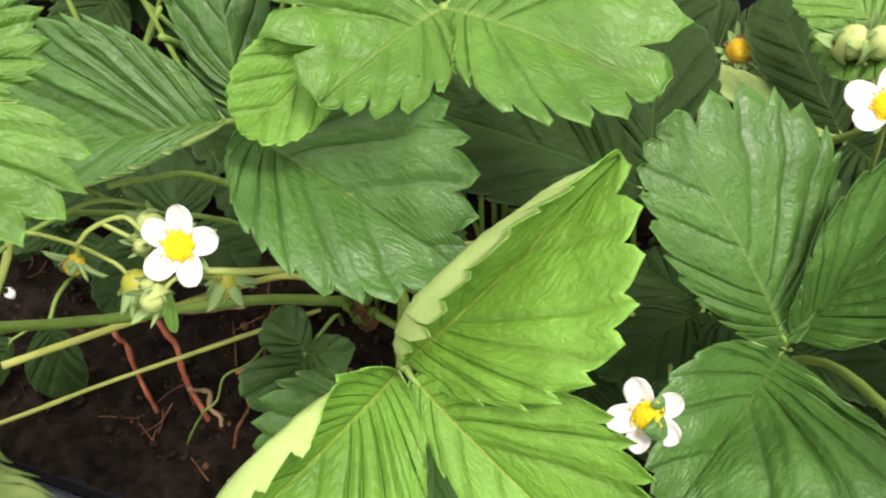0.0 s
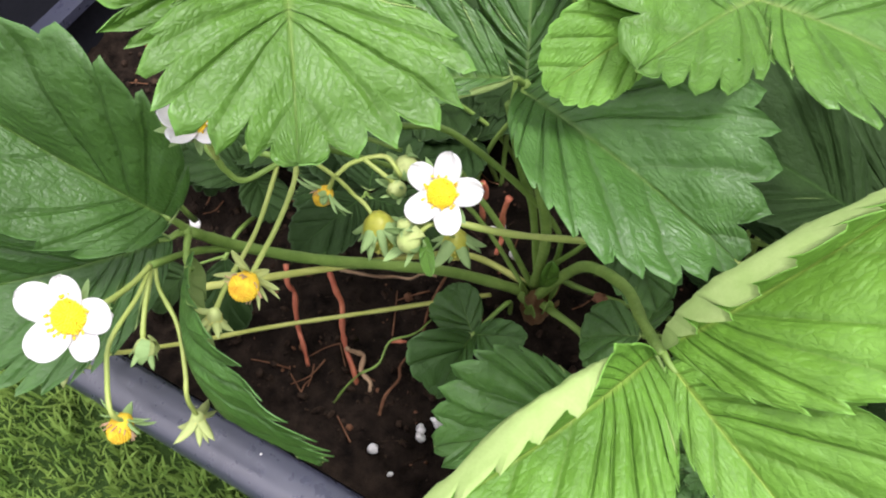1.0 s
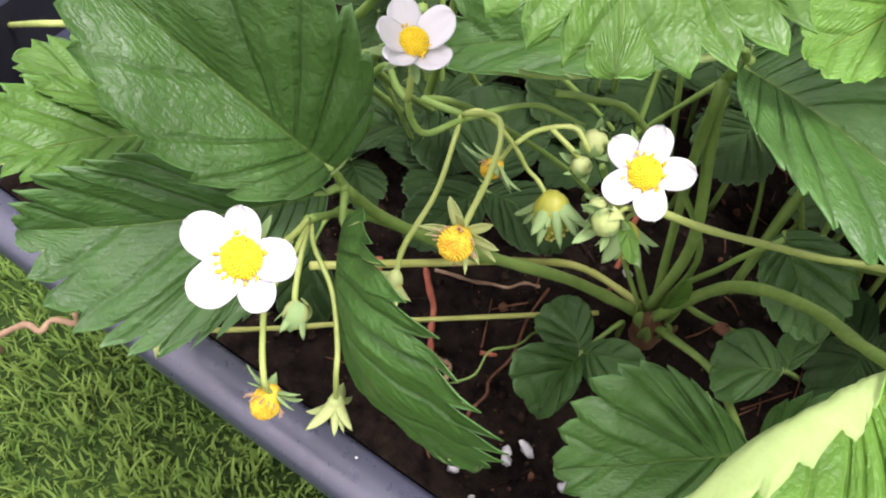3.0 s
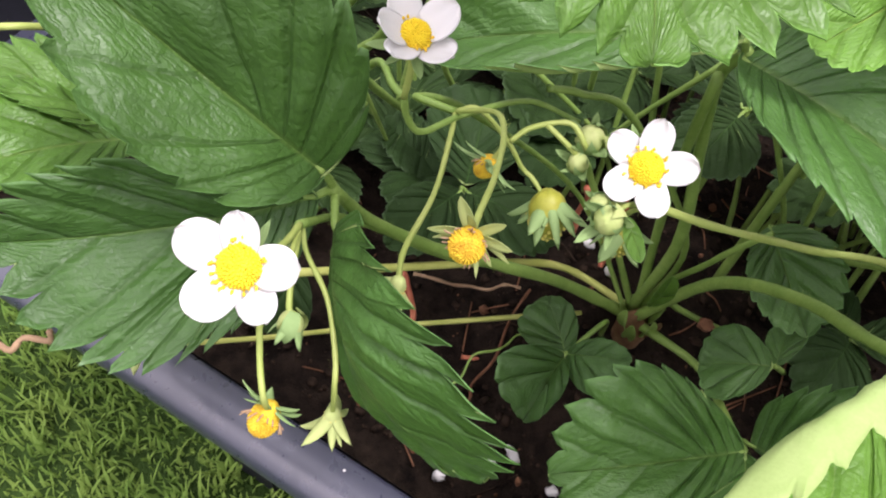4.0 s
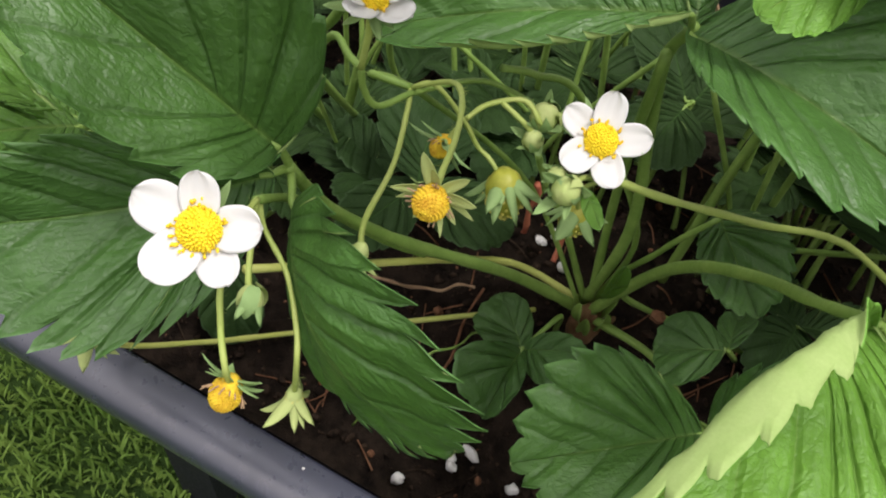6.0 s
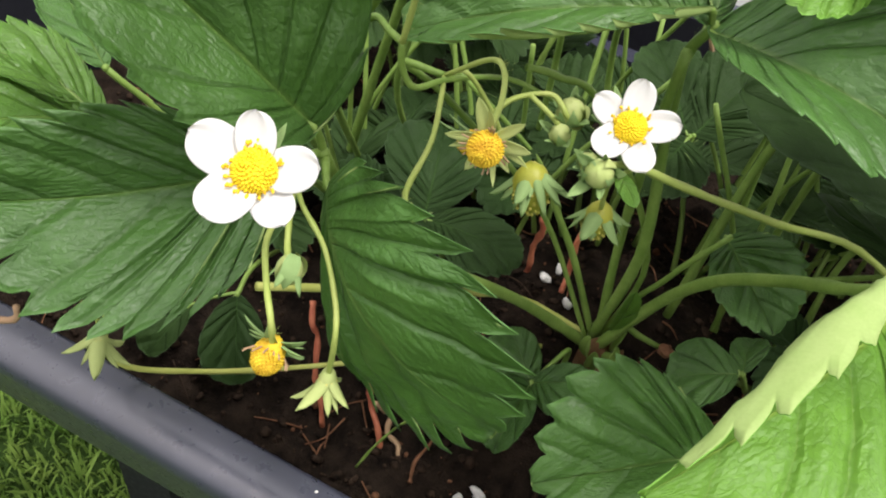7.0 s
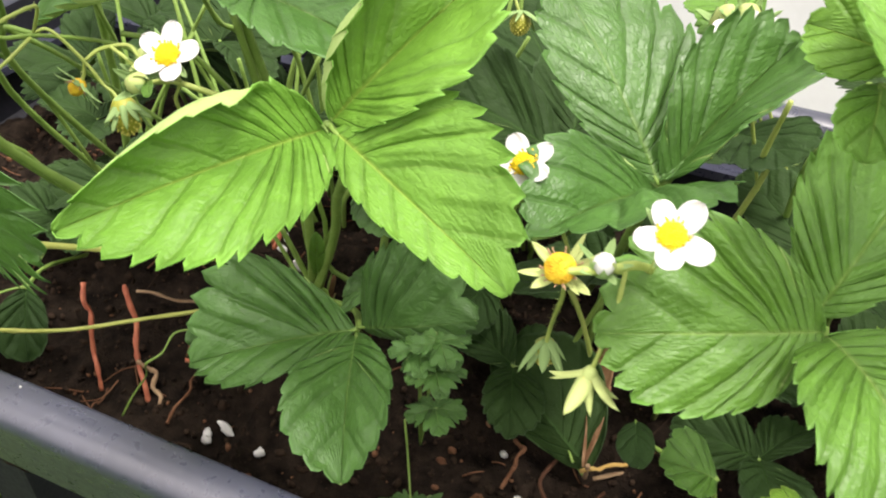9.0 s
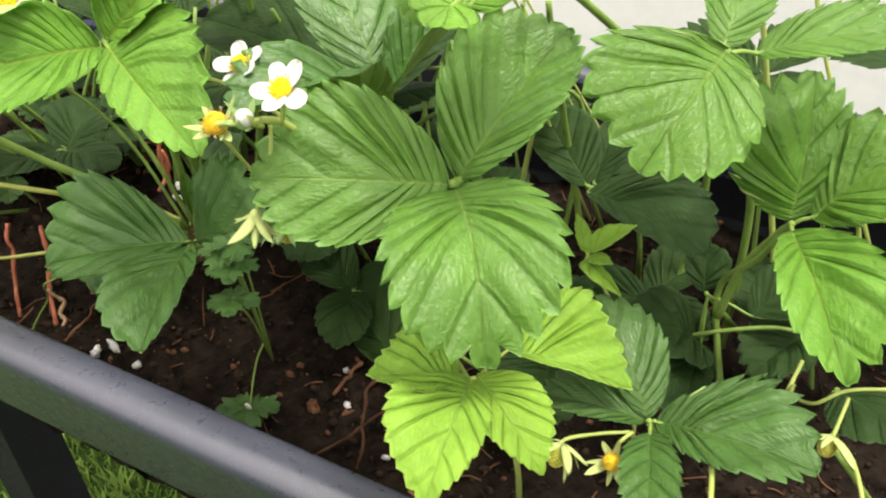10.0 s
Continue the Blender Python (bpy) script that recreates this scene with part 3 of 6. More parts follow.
def bud(plant, centre, axis, r=0.0035, stalk=None, seed=1, open_=0.0, label=""):
    """A closed bud wrapped in sepals; open_ shows white petal tips."""
    x, y, n = axes_of(axis)
    c = V(*centre)
    ob = part("bud", joined("bud_body", [ball(c, (x * r, y * r, n * r * 1.15), None, 8, 12, 0.02, seed)], [PETAL if open_ else SEPAL_PALE]), plant, label)
    ring(ob, "sepal", BUD_SEPALS, c, n, 5, r, -0.5 * open_, 0.3 * seed, jitter=0.06, seed=seed)
    ring(ob, "sepal", SEPALS[("sepal", 0.35)], c - n * r * 0.9, n, 5, r * 2.5, 0.55 - open_, 0.3 * seed + 0.4, seed=seed + 1)
    if stalk is not None:
        part("bud_stalk", tube([*stalk, tuple(c - n * r)], 0.0007, 0.0007, [STEM_PALE], sides=7, hairs=20, seed=seed), plant)
    return ob


def stalk(plant, points, r0=0.0011, r1=0.001, mat=None, hairs=50, name="stalk", label=""):
    return part(name, tube(points, r0, r1, [mat or STEM], hairs=hairs, seed=next(SEEDS)), plant, label)


# ---- lawn, wall and planter ----
def lawn():
    """One sheet of turf to the horizon, finer near the planter."""
    steps = np.concatenate([-np.geomspace(400, 1.2, 14), np.linspace(-1, 1, 33), np.geomspace(1.2, 400, 14)])
    n = len(steps)
    verts = []
    for yy in steps:
        for xx in steps:
            verts.append((xx, yy, GROUND + 0.006 * noise.noise((xx * 3, yy * 3, 0.2))))
    faces = [(j * n + i, j * n + i + 1, (j + 1) * n + i + 1, (j + 1) * n + i) for j in range(n - 1) for i in range(n - 1)]
    tagged(part("ground", mesh_of("ground", verts, faces, [TURF])), "mown green lawn under and around the planter", "lawn", kind="structure")
    rng = np.random.default_rng(4)
    verts, faces = [], []
    count = 46000
    xs = rng.normal(-0.45, 0.42, count)
    ys = rng.normal(-0.08, 0.36, count)
    for x0, y0 in zip(xs, ys):
        h = rng.uniform(0.018, 0.046) * (0.75 + 0.5 * noise.noise((x0 * 30, y0 * 30, 1.0)))
        w = rng.uniform(0.0010, 0.0022)
        a = rng.uniform(0, 6.283)
        lean = rng.uniform(0.1, 0.65)
        d = V(math.cos(a), math.sin(a), 0)
        s = V(-math.sin(a), math.cos(a), 0) * w
        z0 = GROUND - 0.004
        k = len(verts)
        for f in (0, 0.45, 0.8):
            c = V(x0, y0, z0) + d * (h * lean * f * f) + V(0, 0, h * f * (1 - 0.25 * lean * f))
            verts += [c - s * (1 - 0.45 * f), c + s * (1 - 0.45 * f)]
        verts.append(V(x0, y0, z0) + d * h * lean + V(0, 0, h * (1 - 0.25 * lean)))
        faces += [(k, k + 1, k + 3, k + 2), (k + 2, k + 3, k + 5, k + 4), (k + 4, k + 5, k + 6)]
    tagged(part("grass", mesh_of("grass", verts, faces, [GRASS])), "short blades of green lawn grass", "grass", kind="stuff")


def back_wall():
    verts = [(x, y, z) for y in (0.95, 1.15) for z in (GROUND - 0.05, 2.2) for x in (-3.0, 3.5)]
    faces = [(0, 1, 3, 2), (4, 6, 7, 5), (0, 4, 5, 1), (2, 3, 7, 6), (0, 2, 6, 4), (1, 5, 7, 3)]
    tagged(part("wall_north", mesh_of("wall", verts, faces, [RENDER_WALL], smooth=False)), "white rendered wall behind the planter", "wall", kind="structure")


X0, X1, Y0, Y1, RIM = -0.435, 0.50, -0.004, 0.362, 0.4215


def loop_sweep(profile, mats):
    """Sweeps a profile (inset from the rim's outer edge, height) round the rounded rectangle of the planter."""
    rings = []
    for inset, z, corner in profile:
        x0, x1, y0, y1 = X0 + inset, X1 - inset, Y0 + inset, Y1 - inset
        c = max(corner, 0.004)
        ring_ = []
        for cx, cy, a0 in ((x1 - c, y1 - c, 0), (x0 + c, y1 - c, 90), (x0 + c, y0 + c, 180), (x1 - c, y0 + c, 270)):
            for k in range(9):
                a = radians(a0 + 90 * k / 8)
                ring_.append((cx + c * math.cos(a), cy + c * math.sin(a), z))
        rings.append(ring_)
    m = len(rings[0])
    verts = [p for r in rings for p in r]
    faces = [(j * m + i, j * m + (i + 1) % m, (j + 1) * m + (i + 1) % m, (j + 1) * m + i) for j in range(len(rings) - 1) for i in range(m)]
    return verts, faces, m, len(rings)


def planter():
    box = tagged(new("planter"), "raised dark grey plastic planter trough full of strawberry plants", "planter")
    arc = []
    for k in range(17):         # rolled rim: round over its whole width, falling gently inwards
        a = radians(188 - 150 * k / 16)
        arc.append((0.0088 + (0.0088 if a > math.pi / 2 else 0.0125) * math.cos(a), RIM - 0.0080 + 0.0080 * math.sin(a), 0.03 - 0.005 * k / 16))
    prof = [(0.0135, RIM - 0.054, 0.03), (0.0105, RIM - 0.057, 0.03), (0.0092, RIM - 0.054, 0.03), (0.0022, RIM - 0.018, 0.03), *arc, (0.0205, RIM - 0.0095, 0.025)]
    v, f, m, n = loop_sweep(prof, None)
    part("rim", mesh_of("rim", v, f, [PLASTIC]), box, "smooth mid-grey rolled plastic rim")
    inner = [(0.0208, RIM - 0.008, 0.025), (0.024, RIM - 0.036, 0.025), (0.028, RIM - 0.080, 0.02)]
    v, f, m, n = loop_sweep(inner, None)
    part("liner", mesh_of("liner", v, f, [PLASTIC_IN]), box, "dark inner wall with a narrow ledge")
    strips = [((X0 + 0.03, Y1 - 0.030), (X1 - 0.03, Y1 - 0.030)), ((X0 + 0.030, Y0 + 0.08), (X0 + 0.030, Y1 - 0.03))]
    for (ax, ay), (bx, by) in strips:
        dx, dy = (0, 0.006) if ay == by else (0.006, 0)
        zt = RIM - 0.037
        vv = [(x + sx * dx, y + sx * dy, z) for z in (zt - 0.006, zt) for sx in (-1, 1) for x, y in ((ax, ay), (bx, by))]
        part("ledge", mesh_of("ledge", vv, [(0, 1, 5, 4), (2, 6, 7, 3), (4, 5, 7, 6), (0, 2, 3, 1), (0, 4, 6, 2), (1, 3, 7, 5)], [PLASTIC], smooth=False), box, "narrow grey ledge inside the wall")
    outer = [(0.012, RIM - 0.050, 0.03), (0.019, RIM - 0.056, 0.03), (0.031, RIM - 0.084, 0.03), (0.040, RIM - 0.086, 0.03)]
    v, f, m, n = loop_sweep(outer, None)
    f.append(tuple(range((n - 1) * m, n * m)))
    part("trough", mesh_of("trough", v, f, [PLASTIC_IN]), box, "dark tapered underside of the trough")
    for lx in (-0.325, 0.42):
        for ly in (0.10, 0.26):
            pieces = []
            z0, z1 = GROUND - 0.01, RIM - 0.085
            h0, h1 = 0.022, 0.020
            vv = [(lx + sx * h, ly + sy * h, z) for z, h in ((z0, h0), (z1, h1)) for sx, sy in ((-1, -1), (1, -1), (1, 1), (-1, 1))]
            ff = [(0, 3, 2, 1), (4, 5, 6, 7)] + [(i, (i + 1) % 4, 4 + (i + 1) % 4, 4 + i) for i in range(4)]
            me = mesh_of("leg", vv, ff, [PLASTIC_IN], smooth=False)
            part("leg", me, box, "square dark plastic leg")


def soil_height(x, y):
    z = 0.343 + 0.042 * math.exp(-(((x + 0.10) / 0.10) ** 2 + ((y - 0.165) / 0.055) ** 2))
    z += 0.020 * math.exp(-(((x + 0.25) / 0.08) ** 2 + ((y - 0.18) / 0.07) ** 2)) + 0.02 * math.exp(-(((x - 0.10) / 0.1) ** 2 + ((y - 0.19) / 0.06) ** 2))
    z += 0.006 * noise.noise((x * 28, y * 28, 1.7)) + 0.0050 * noise.noise((x * 85, y * 85, 4.1)) + 0.0026 * noise.noise((x * 240, y * 240, 9.3))
    return z


def soil():
    xs, ys = np.linspace(X0 + 0.02, X1 - 0.02, 300), np.linspace(Y0 + 0.02, Y1 - 0.02, 125)
    verts = [(x, y, soil_height(x, y)) for y in ys for x in xs]
    n = len(xs)
    faces = [(j * n + i, j * n + i + 1, (j + 1) * n + i + 1, (j + 1) * n + i) for j in range(len(ys) - 1) for i in range(n - 1)]
    tagged(part("potting_soil", mesh_of("soil", verts, faces, [SOIL])), "dark crumbly potting soil filling the planter", "soil", kind="stuff")
    rng = np.random.default_rng(12)
    pieces, idx = [], []
    for k in range(7000):
        x, y = rng.uniform(X0 + 0.05, X1 - 0.06), rng.uniform(Y0 + 0.05, Y1 - 0.05)
        r = 0.0006 + 0.0026 * rng.random() ** 3
        q = rng.standard_normal((3, 3))
        q = np.linalg.qr(q)[0]
        kind = 0 if rng.random() < 0.93 else 1
        ax = q * r * V(1, rng.uniform(0.5, 0.9), rng.uniform(0.35, 0.8))[:, None]
        pieces.append(ball((x, y, soil_height(x, y) + r * 0.35), ax, None, 4, 6, 0.12, k))
        idx.append(kind)
    for k in range(420):
        x, y = rng.uniform(X0 + 0.05, X1 - 0.06), rng.uniform(Y0 + 0.045, Y1 - 0.05)
        a, l = rng.uniform(0, 6.283), rng.uniform(0.003, 0.011)
        line = []
        for f in (-1, 0, 1):
            xx, yy = x + f * l * math.cos(a + 0.3 * f * f), y + f * l * math.sin(a + 0.3 * f * f)
            line.append((xx, yy, soil_height(xx, yy) + 0.0012 + 0.0016 * rng.random()))
        pieces.append(tube_data(line, 0.00045, 0.0003, sides=5, steps=3, seed=k))
        idx.append(1 if k % 3 else 0)
    tagged(part("soil_crumbs", joined("crumbs", pieces, [CRUMB, BARK], idx)), "crumbs of dark soil and brown bark on the bed", "soil", kind="stuff")


lawn()
back_wall()
planter()
soil()

# ---- the plants ----
middle = tagged(new("strawberry_plant"), "strawberry plant with bright young leaves, dark old leaves and white flowers", "strawberry plant", "strawberries in the planter")
back = tagged(new("strawberry_plant"), "strawberry plant with big mid-green leaves and one white flower", "strawberry plant", "strawberries in the planter")
right = tagged(new("strawberry_plant"), "strawberry plant with deeply ribbed mid-green leaves and white flowers", "strawberry plant", "strawberries in the planter")
end = tagged(new("strawberry_plant"), "strawberry plant with glossy green leaves and withered yellow flowers", "strawberry plant", "strawberries in the planter")

# the crown, where the stalks of the middle plant meet
CROWN = V(-0.0948, 0.1312, 0.386)
crown = part("crown", joined("crown_body", [ball(CROWN - V(0, 0, 0.010), (V(0.0068, 0, 0), V(0, 0.0068, 0), V(0, 0, 0.017)), None, 10, 14, 0.07, 5)], [CROWN_SKIN]), middle, "brown scaly crown of the plant")
for k in range(9):
    a = 2.4 * k
    d_, low = V(math.cos(a), math.sin(a), 0), k % 3 == 0
    base_ = CROWN + d_ * 0.0050 + V(0, 0, -0.010 + 0.0012 * k)
    tip_ = base_ + d_ * (0.0050 if low else 0.0030) + V(0, 0, 0.016)
    across_ = V(-d_[1], d_[0], 0) * 0.0026
    part("stipule", blade(tuple(base_), tuple(tip_), tuple((base_ + tip_) / 2 + across_ + d_ * 0.001), tuple((base_ + tip_) / 2 - across_ + d_ * 0.001), CROWN_SKIN if low else STEM, teeth=2, depth=0.0, pleat=0.02, seed=700 + k, under=STEM), crown)
part("leaflet", blade((-0.0925, 0.1297, 0.4020), (-0.0900, 0.1282, 0.4300), (-0.0935, 0.1270, 0.4220), (-0.0868, 0.1300, 0.4220), LEAF_MID, teeth=3, depth=0.06, seed=711), middle, "pale folded young leaf at the crown")

# leaf A: bright young leaf with rolled pale margins
leaf(middle, [(-0.0958, 0.1314, 0.3860), (-0.0811, 0.1286, 0.4298), (-0.0696, 0.1149, 0.4640), (-0.0557, 0.0983, 0.4913), (-0.0462, 0.0780, 0.5163), (-0.0390, 0.0630, 0.5360)], [
    ((-0.0383, 0.0641, 0.5371), (-0.0012, 0.1092, 0.5799), (0.0095, 0.0757, 0.5687), (-0.0364, 0.0732, 0.5624), dict(depth2=0.30, sharp2=2.2, curl2=1.3, start=0.56, span=0.13, rolled=True, wide=0.52, cup=0.05)),
    ((-0.0399, 0.0614, 0.5353), (-0.0752, -0.0098, 0.5359), (-0.0431, -0.0055, 0.5330), (-0.0618, 0.0291, 0.5536), dict(plain2=0.24, teeth2=11, depth2=0.36, sharp2=2.6, teeth=17, depth=0.17, curl2=1.75, start=0.60, span=0.13, rolled=True, wide=0.5, cup=0.05)),
    ((-0.0360, 0.0609, 0.5365), (0.0312, 0.0309, 0.5233), (0.0111, 0.0656, 0.5496), (-0.0121, 0.0378, 0.5263), dict(curl2=1.4, start=0.82, span=0.16, wide=0.5)),
], LEAF_YOUNG, "bright yellow-green leaf with rolled pale edges", r=(0.0024, 0.0015), hairs=160, bow=0.05, sharp=1.1, teeth=11, depth=0.2, pleat=0.06)

# leaf B
leaf(middle, [(-0.0988, 0.1349, 0.3860), (-0.0940, 0.1281, 0.4477), (-0.1008, 0.1219, 0.5013), (-0.1039, 0.1152, 0.5331), (-0.1000, 0.1110, 0.5480)], [
    ((-0.1006, 0.1090, 0.5475), (-0.0311, 0.0872, 0.5474), (-0.0347, 0.1122, 0.5613), (-0.0640, 0.0690, 0.5500), dict(pleat=0.07, depth=0.2)),
    ((-0.1016, 0.1065, 0.5544), (-0.1718, 0.0857, 0.5300), (-0.1549, 0.1205, 0.5601), (-0.1234, 0.0813, 0.5447), dict(curl2=1.25, start=0.68, span=0.25)),
    ((-0.1000, 0.1110, 0.5480), (-0.1159, 0.1421, 0.5814), (-0.1270, 0.1340, 0.5649), (-0.1062, 0.1448, 0.5636), {}),
], LEAF_DEEP, "dark green three-part leaf on a tall stalk", r=(0.0022, 0.0014), hairs=100, depth=0.3, sharp=1.4, teeth=12)

# leaf C: near the eye
leaf(back, [(-0.24, 0.17, 0.36), (-0.21, 0.15, 0.47), (-0.16, 0.10, 0.60), (-0.1224, 0.0552, 0.6242)], [
    ((-0.1224, 0.0552, 0.6242), (-0.1045, 0.0291, 0.6104), (-0.0944, 0.0623, 0.6126), (-0.1291, 0.0238, 0.6212), dict(depth=0.22, pleat=0.05)),
    ((-0.1232, 0.0549, 0.6247), (-0.1436, 0.0471, 0.6416), (-0.1478, 0.0353, 0.6309), (-0.1323, 0.0615, 0.6390), {}),
    ((-0.1216, 0.0562, 0.6241), (-0.1090, 0.0808, 0.6335), (-0.1014, 0.0763, 0.6235), (-0.1225, 0.0707, 0.6365), {}),
], LEAF_MID, "mid-green toothed leaf held high on its stalk", r=(0.0022, 0.0014))

# leaf D
leaf(middle, [(-0.075, 0.16, 0.39), (-0.07, 0.175, 0.47), (-0.06, 0.165, 0.54), (-0.0553, 0.1474, 0.5681)], [
    ((-0.0553, 0.1474, 0.5681), (-0.0707, 0.1028, 0.5771), (-0.0989, 0.1139, 0.5844), (-0.0465, 0.1149, 0.5699), dict(depth=0.46, sharp=2.7, teeth=9)),
    ((-0.0553, 0.1474, 0.5681), (0.0032, 0.1303, 0.5747), (0.0097, 0.1569, 0.5786), (-0.0253, 0.1134, 0.5703), dict(depth=0.46, sharp=2.7, teeth=9)),
    ((-0.0720, 0.1268, 0.5752), (-0.0882, 0.0955, 0.5686), (-0.0939, 0.1079, 0.5770), (-0.0740, 0.1052, 0.5649), dict(mat=LEAF_YOUNG, depth=0.1)),
], LEAF_MID, "mid-green three-part leaf with deep rounded teeth", r=(0.002, 0.0013))

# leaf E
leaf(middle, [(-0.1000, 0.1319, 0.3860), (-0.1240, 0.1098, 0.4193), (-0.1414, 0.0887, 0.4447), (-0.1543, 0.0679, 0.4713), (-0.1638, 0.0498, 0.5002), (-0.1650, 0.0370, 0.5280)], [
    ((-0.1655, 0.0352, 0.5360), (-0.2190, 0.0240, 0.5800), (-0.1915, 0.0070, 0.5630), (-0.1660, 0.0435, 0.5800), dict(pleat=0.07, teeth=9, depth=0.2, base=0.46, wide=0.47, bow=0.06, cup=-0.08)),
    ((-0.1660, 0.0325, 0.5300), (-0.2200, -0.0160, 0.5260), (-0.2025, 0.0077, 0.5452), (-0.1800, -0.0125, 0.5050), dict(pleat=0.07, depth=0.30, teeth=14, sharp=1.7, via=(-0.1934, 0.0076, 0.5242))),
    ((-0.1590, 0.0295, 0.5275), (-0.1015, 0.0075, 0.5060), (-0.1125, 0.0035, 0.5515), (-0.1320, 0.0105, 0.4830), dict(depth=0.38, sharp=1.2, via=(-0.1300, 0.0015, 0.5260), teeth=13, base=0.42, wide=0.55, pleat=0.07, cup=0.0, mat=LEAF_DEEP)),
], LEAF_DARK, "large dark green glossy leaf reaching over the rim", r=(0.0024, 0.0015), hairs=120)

# leaf F
leaf(right, [(0.03, 0.17, 0.36), (0.035, 0.165, 0.42), (0.045, 0.13, 0.48), (0.0530, 0.1080, 0.5130)], [
    ((0.0525, 0.1073, 0.5156), (0.0055, 0.1340, 0.5615), (0.0107, 0.1127, 0.5387), (0.0500, 0.1490, 0.5310), dict(sharp=1.9, pleat=0.06, teeth=12, depth=0.23, base=0.6)),
    ((0.0543, 0.1093, 0.5146), (0.0815, 0.1630, 0.5460), (0.0505, 0.1345, 0.5480), (0.0820, 0.1080, 0.5420), dict(sharp=1.9, pleat=0.06, teeth=12, depth=0.23, base=0.6)),
    ((0.0528, 0.1055, 0.5129), (0.0300, 0.0480, 0.5280), (0.0190, 0.0730, 0.5365), (0.0745, 0.0790, 0.5290), dict(pleat=0.09, teeth=12, depth=0.2, base=0.9, wide=0.65)),
], LEAF_DEEP, "dark bluish-green three-part leaf with many ribs", r=(0.002, 0.0013))

# leaf G
leaf(right, [(0.07, 0.16, 0.36), (0.085, 0.14, 0.44), (0.10, 0.09, 0.50), (0.1060, 0.0600, 0.5170)], [
    ((0.1057, 0.0584, 0.5178), (0.0541, 0.0272, 0.5236), (0.0762, 0.0637, 0.5391), (0.0804, 0.0293, 0.5046), dict(sharp=2.0)),
    ((0.1042, 0.0685, 0.5132), (0.1221, 0.1135, 0.5502), (0.0885, 0.0886, 0.5384), (0.1262, 0.0810, 0.5263), dict(sharp=2.0)),
    ((0.1074, 0.0597, 0.5157), (0.1400, 0.0150, 0.4915), (0.1045, 0.0180, 0.5170), (0.1540, 0.0420, 0.5180), dict(depth=0.22, pleat=0.10, base=0.5, wide=0.55, via=(0.1260, 0.0355, 0.5150))),
], LEAF_MID, "mid-green three-part leaf with strongly ribbed leaflets", r=(0.002, 0.0013), pleat=0.10, teeth=13, depth=0.2)

# leaf H
leaf(end, [(0.18, 0.20, 0.36), (0.18, 0.19, 0.45), (0.172, 0.15, 0.52), (0.1690, 0.1300, 0.5440)], [
    ((0.1690, 0.1301, 0.5445), (0.1569, 0.0867, 0.5191), (0.1322, 0.1073, 0.5487), (0.1866, 0.1110, 0.5316), dict(depth=0.2)),
    ((0.1772, 0.1372, 0.5420), (0.2228, 0.1444, 0.5539), (0.1994, 0.1546, 0.5534), (0.2016, 0.1298, 0.5451), {}),
    ((0.1667, 0.1358, 0.5426), (0.1637, 0.1746, 0.5607), (0.1539, 0.1585, 0.5507), (0.1766, 0.1611, 0.5474), {}),
], LEAF_MID, "mid-green toothed leaf", r=(0.002, 0.0013), pleat=0.05, teeth=11)

# leaf I
leaf(end, [(0.1788, 0.1690, 0.4044), (0.1844, 0.1630, 0.4363), (0.1947, 0.1528, 0.4639), (0.1997, 0.1465, 0.4756)], [
    ((0.1989, 0.1472, 0.4767), (0.1937, 0.1699, 0.5253), (0.1698, 0.1371, 0.4999), (0.2089, 0.1685, 0.5093), {}),
    ((0.2064, 0.1482, 0.4796), (0.2355, 0.1602, 0.5164), (0.2101, 0.1682, 0.5086), (0.2340, 0.1357, 0.4926), {}),
    ((0.2010, 0.1433, 0.4743), (0.2312, 0.0865, 0.4601), (0.1993, 0.1110, 0.4740), (0.2391, 0.1153, 0.4807), dict(mat=LEAF_YOUNG)),
], LEAF_MID, "bright green three-part leaf", r=(0.002, 0.0013))

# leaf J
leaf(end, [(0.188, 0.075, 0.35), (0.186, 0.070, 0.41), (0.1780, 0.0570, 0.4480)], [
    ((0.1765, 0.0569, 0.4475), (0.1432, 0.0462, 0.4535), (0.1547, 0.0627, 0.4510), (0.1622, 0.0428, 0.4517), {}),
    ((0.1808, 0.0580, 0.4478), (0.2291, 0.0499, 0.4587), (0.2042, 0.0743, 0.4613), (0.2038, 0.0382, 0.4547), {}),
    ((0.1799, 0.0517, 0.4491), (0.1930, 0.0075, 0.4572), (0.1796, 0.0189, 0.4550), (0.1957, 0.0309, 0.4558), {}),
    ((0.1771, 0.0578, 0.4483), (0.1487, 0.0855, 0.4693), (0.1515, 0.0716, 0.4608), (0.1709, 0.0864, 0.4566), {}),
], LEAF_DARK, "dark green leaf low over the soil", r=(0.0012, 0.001))

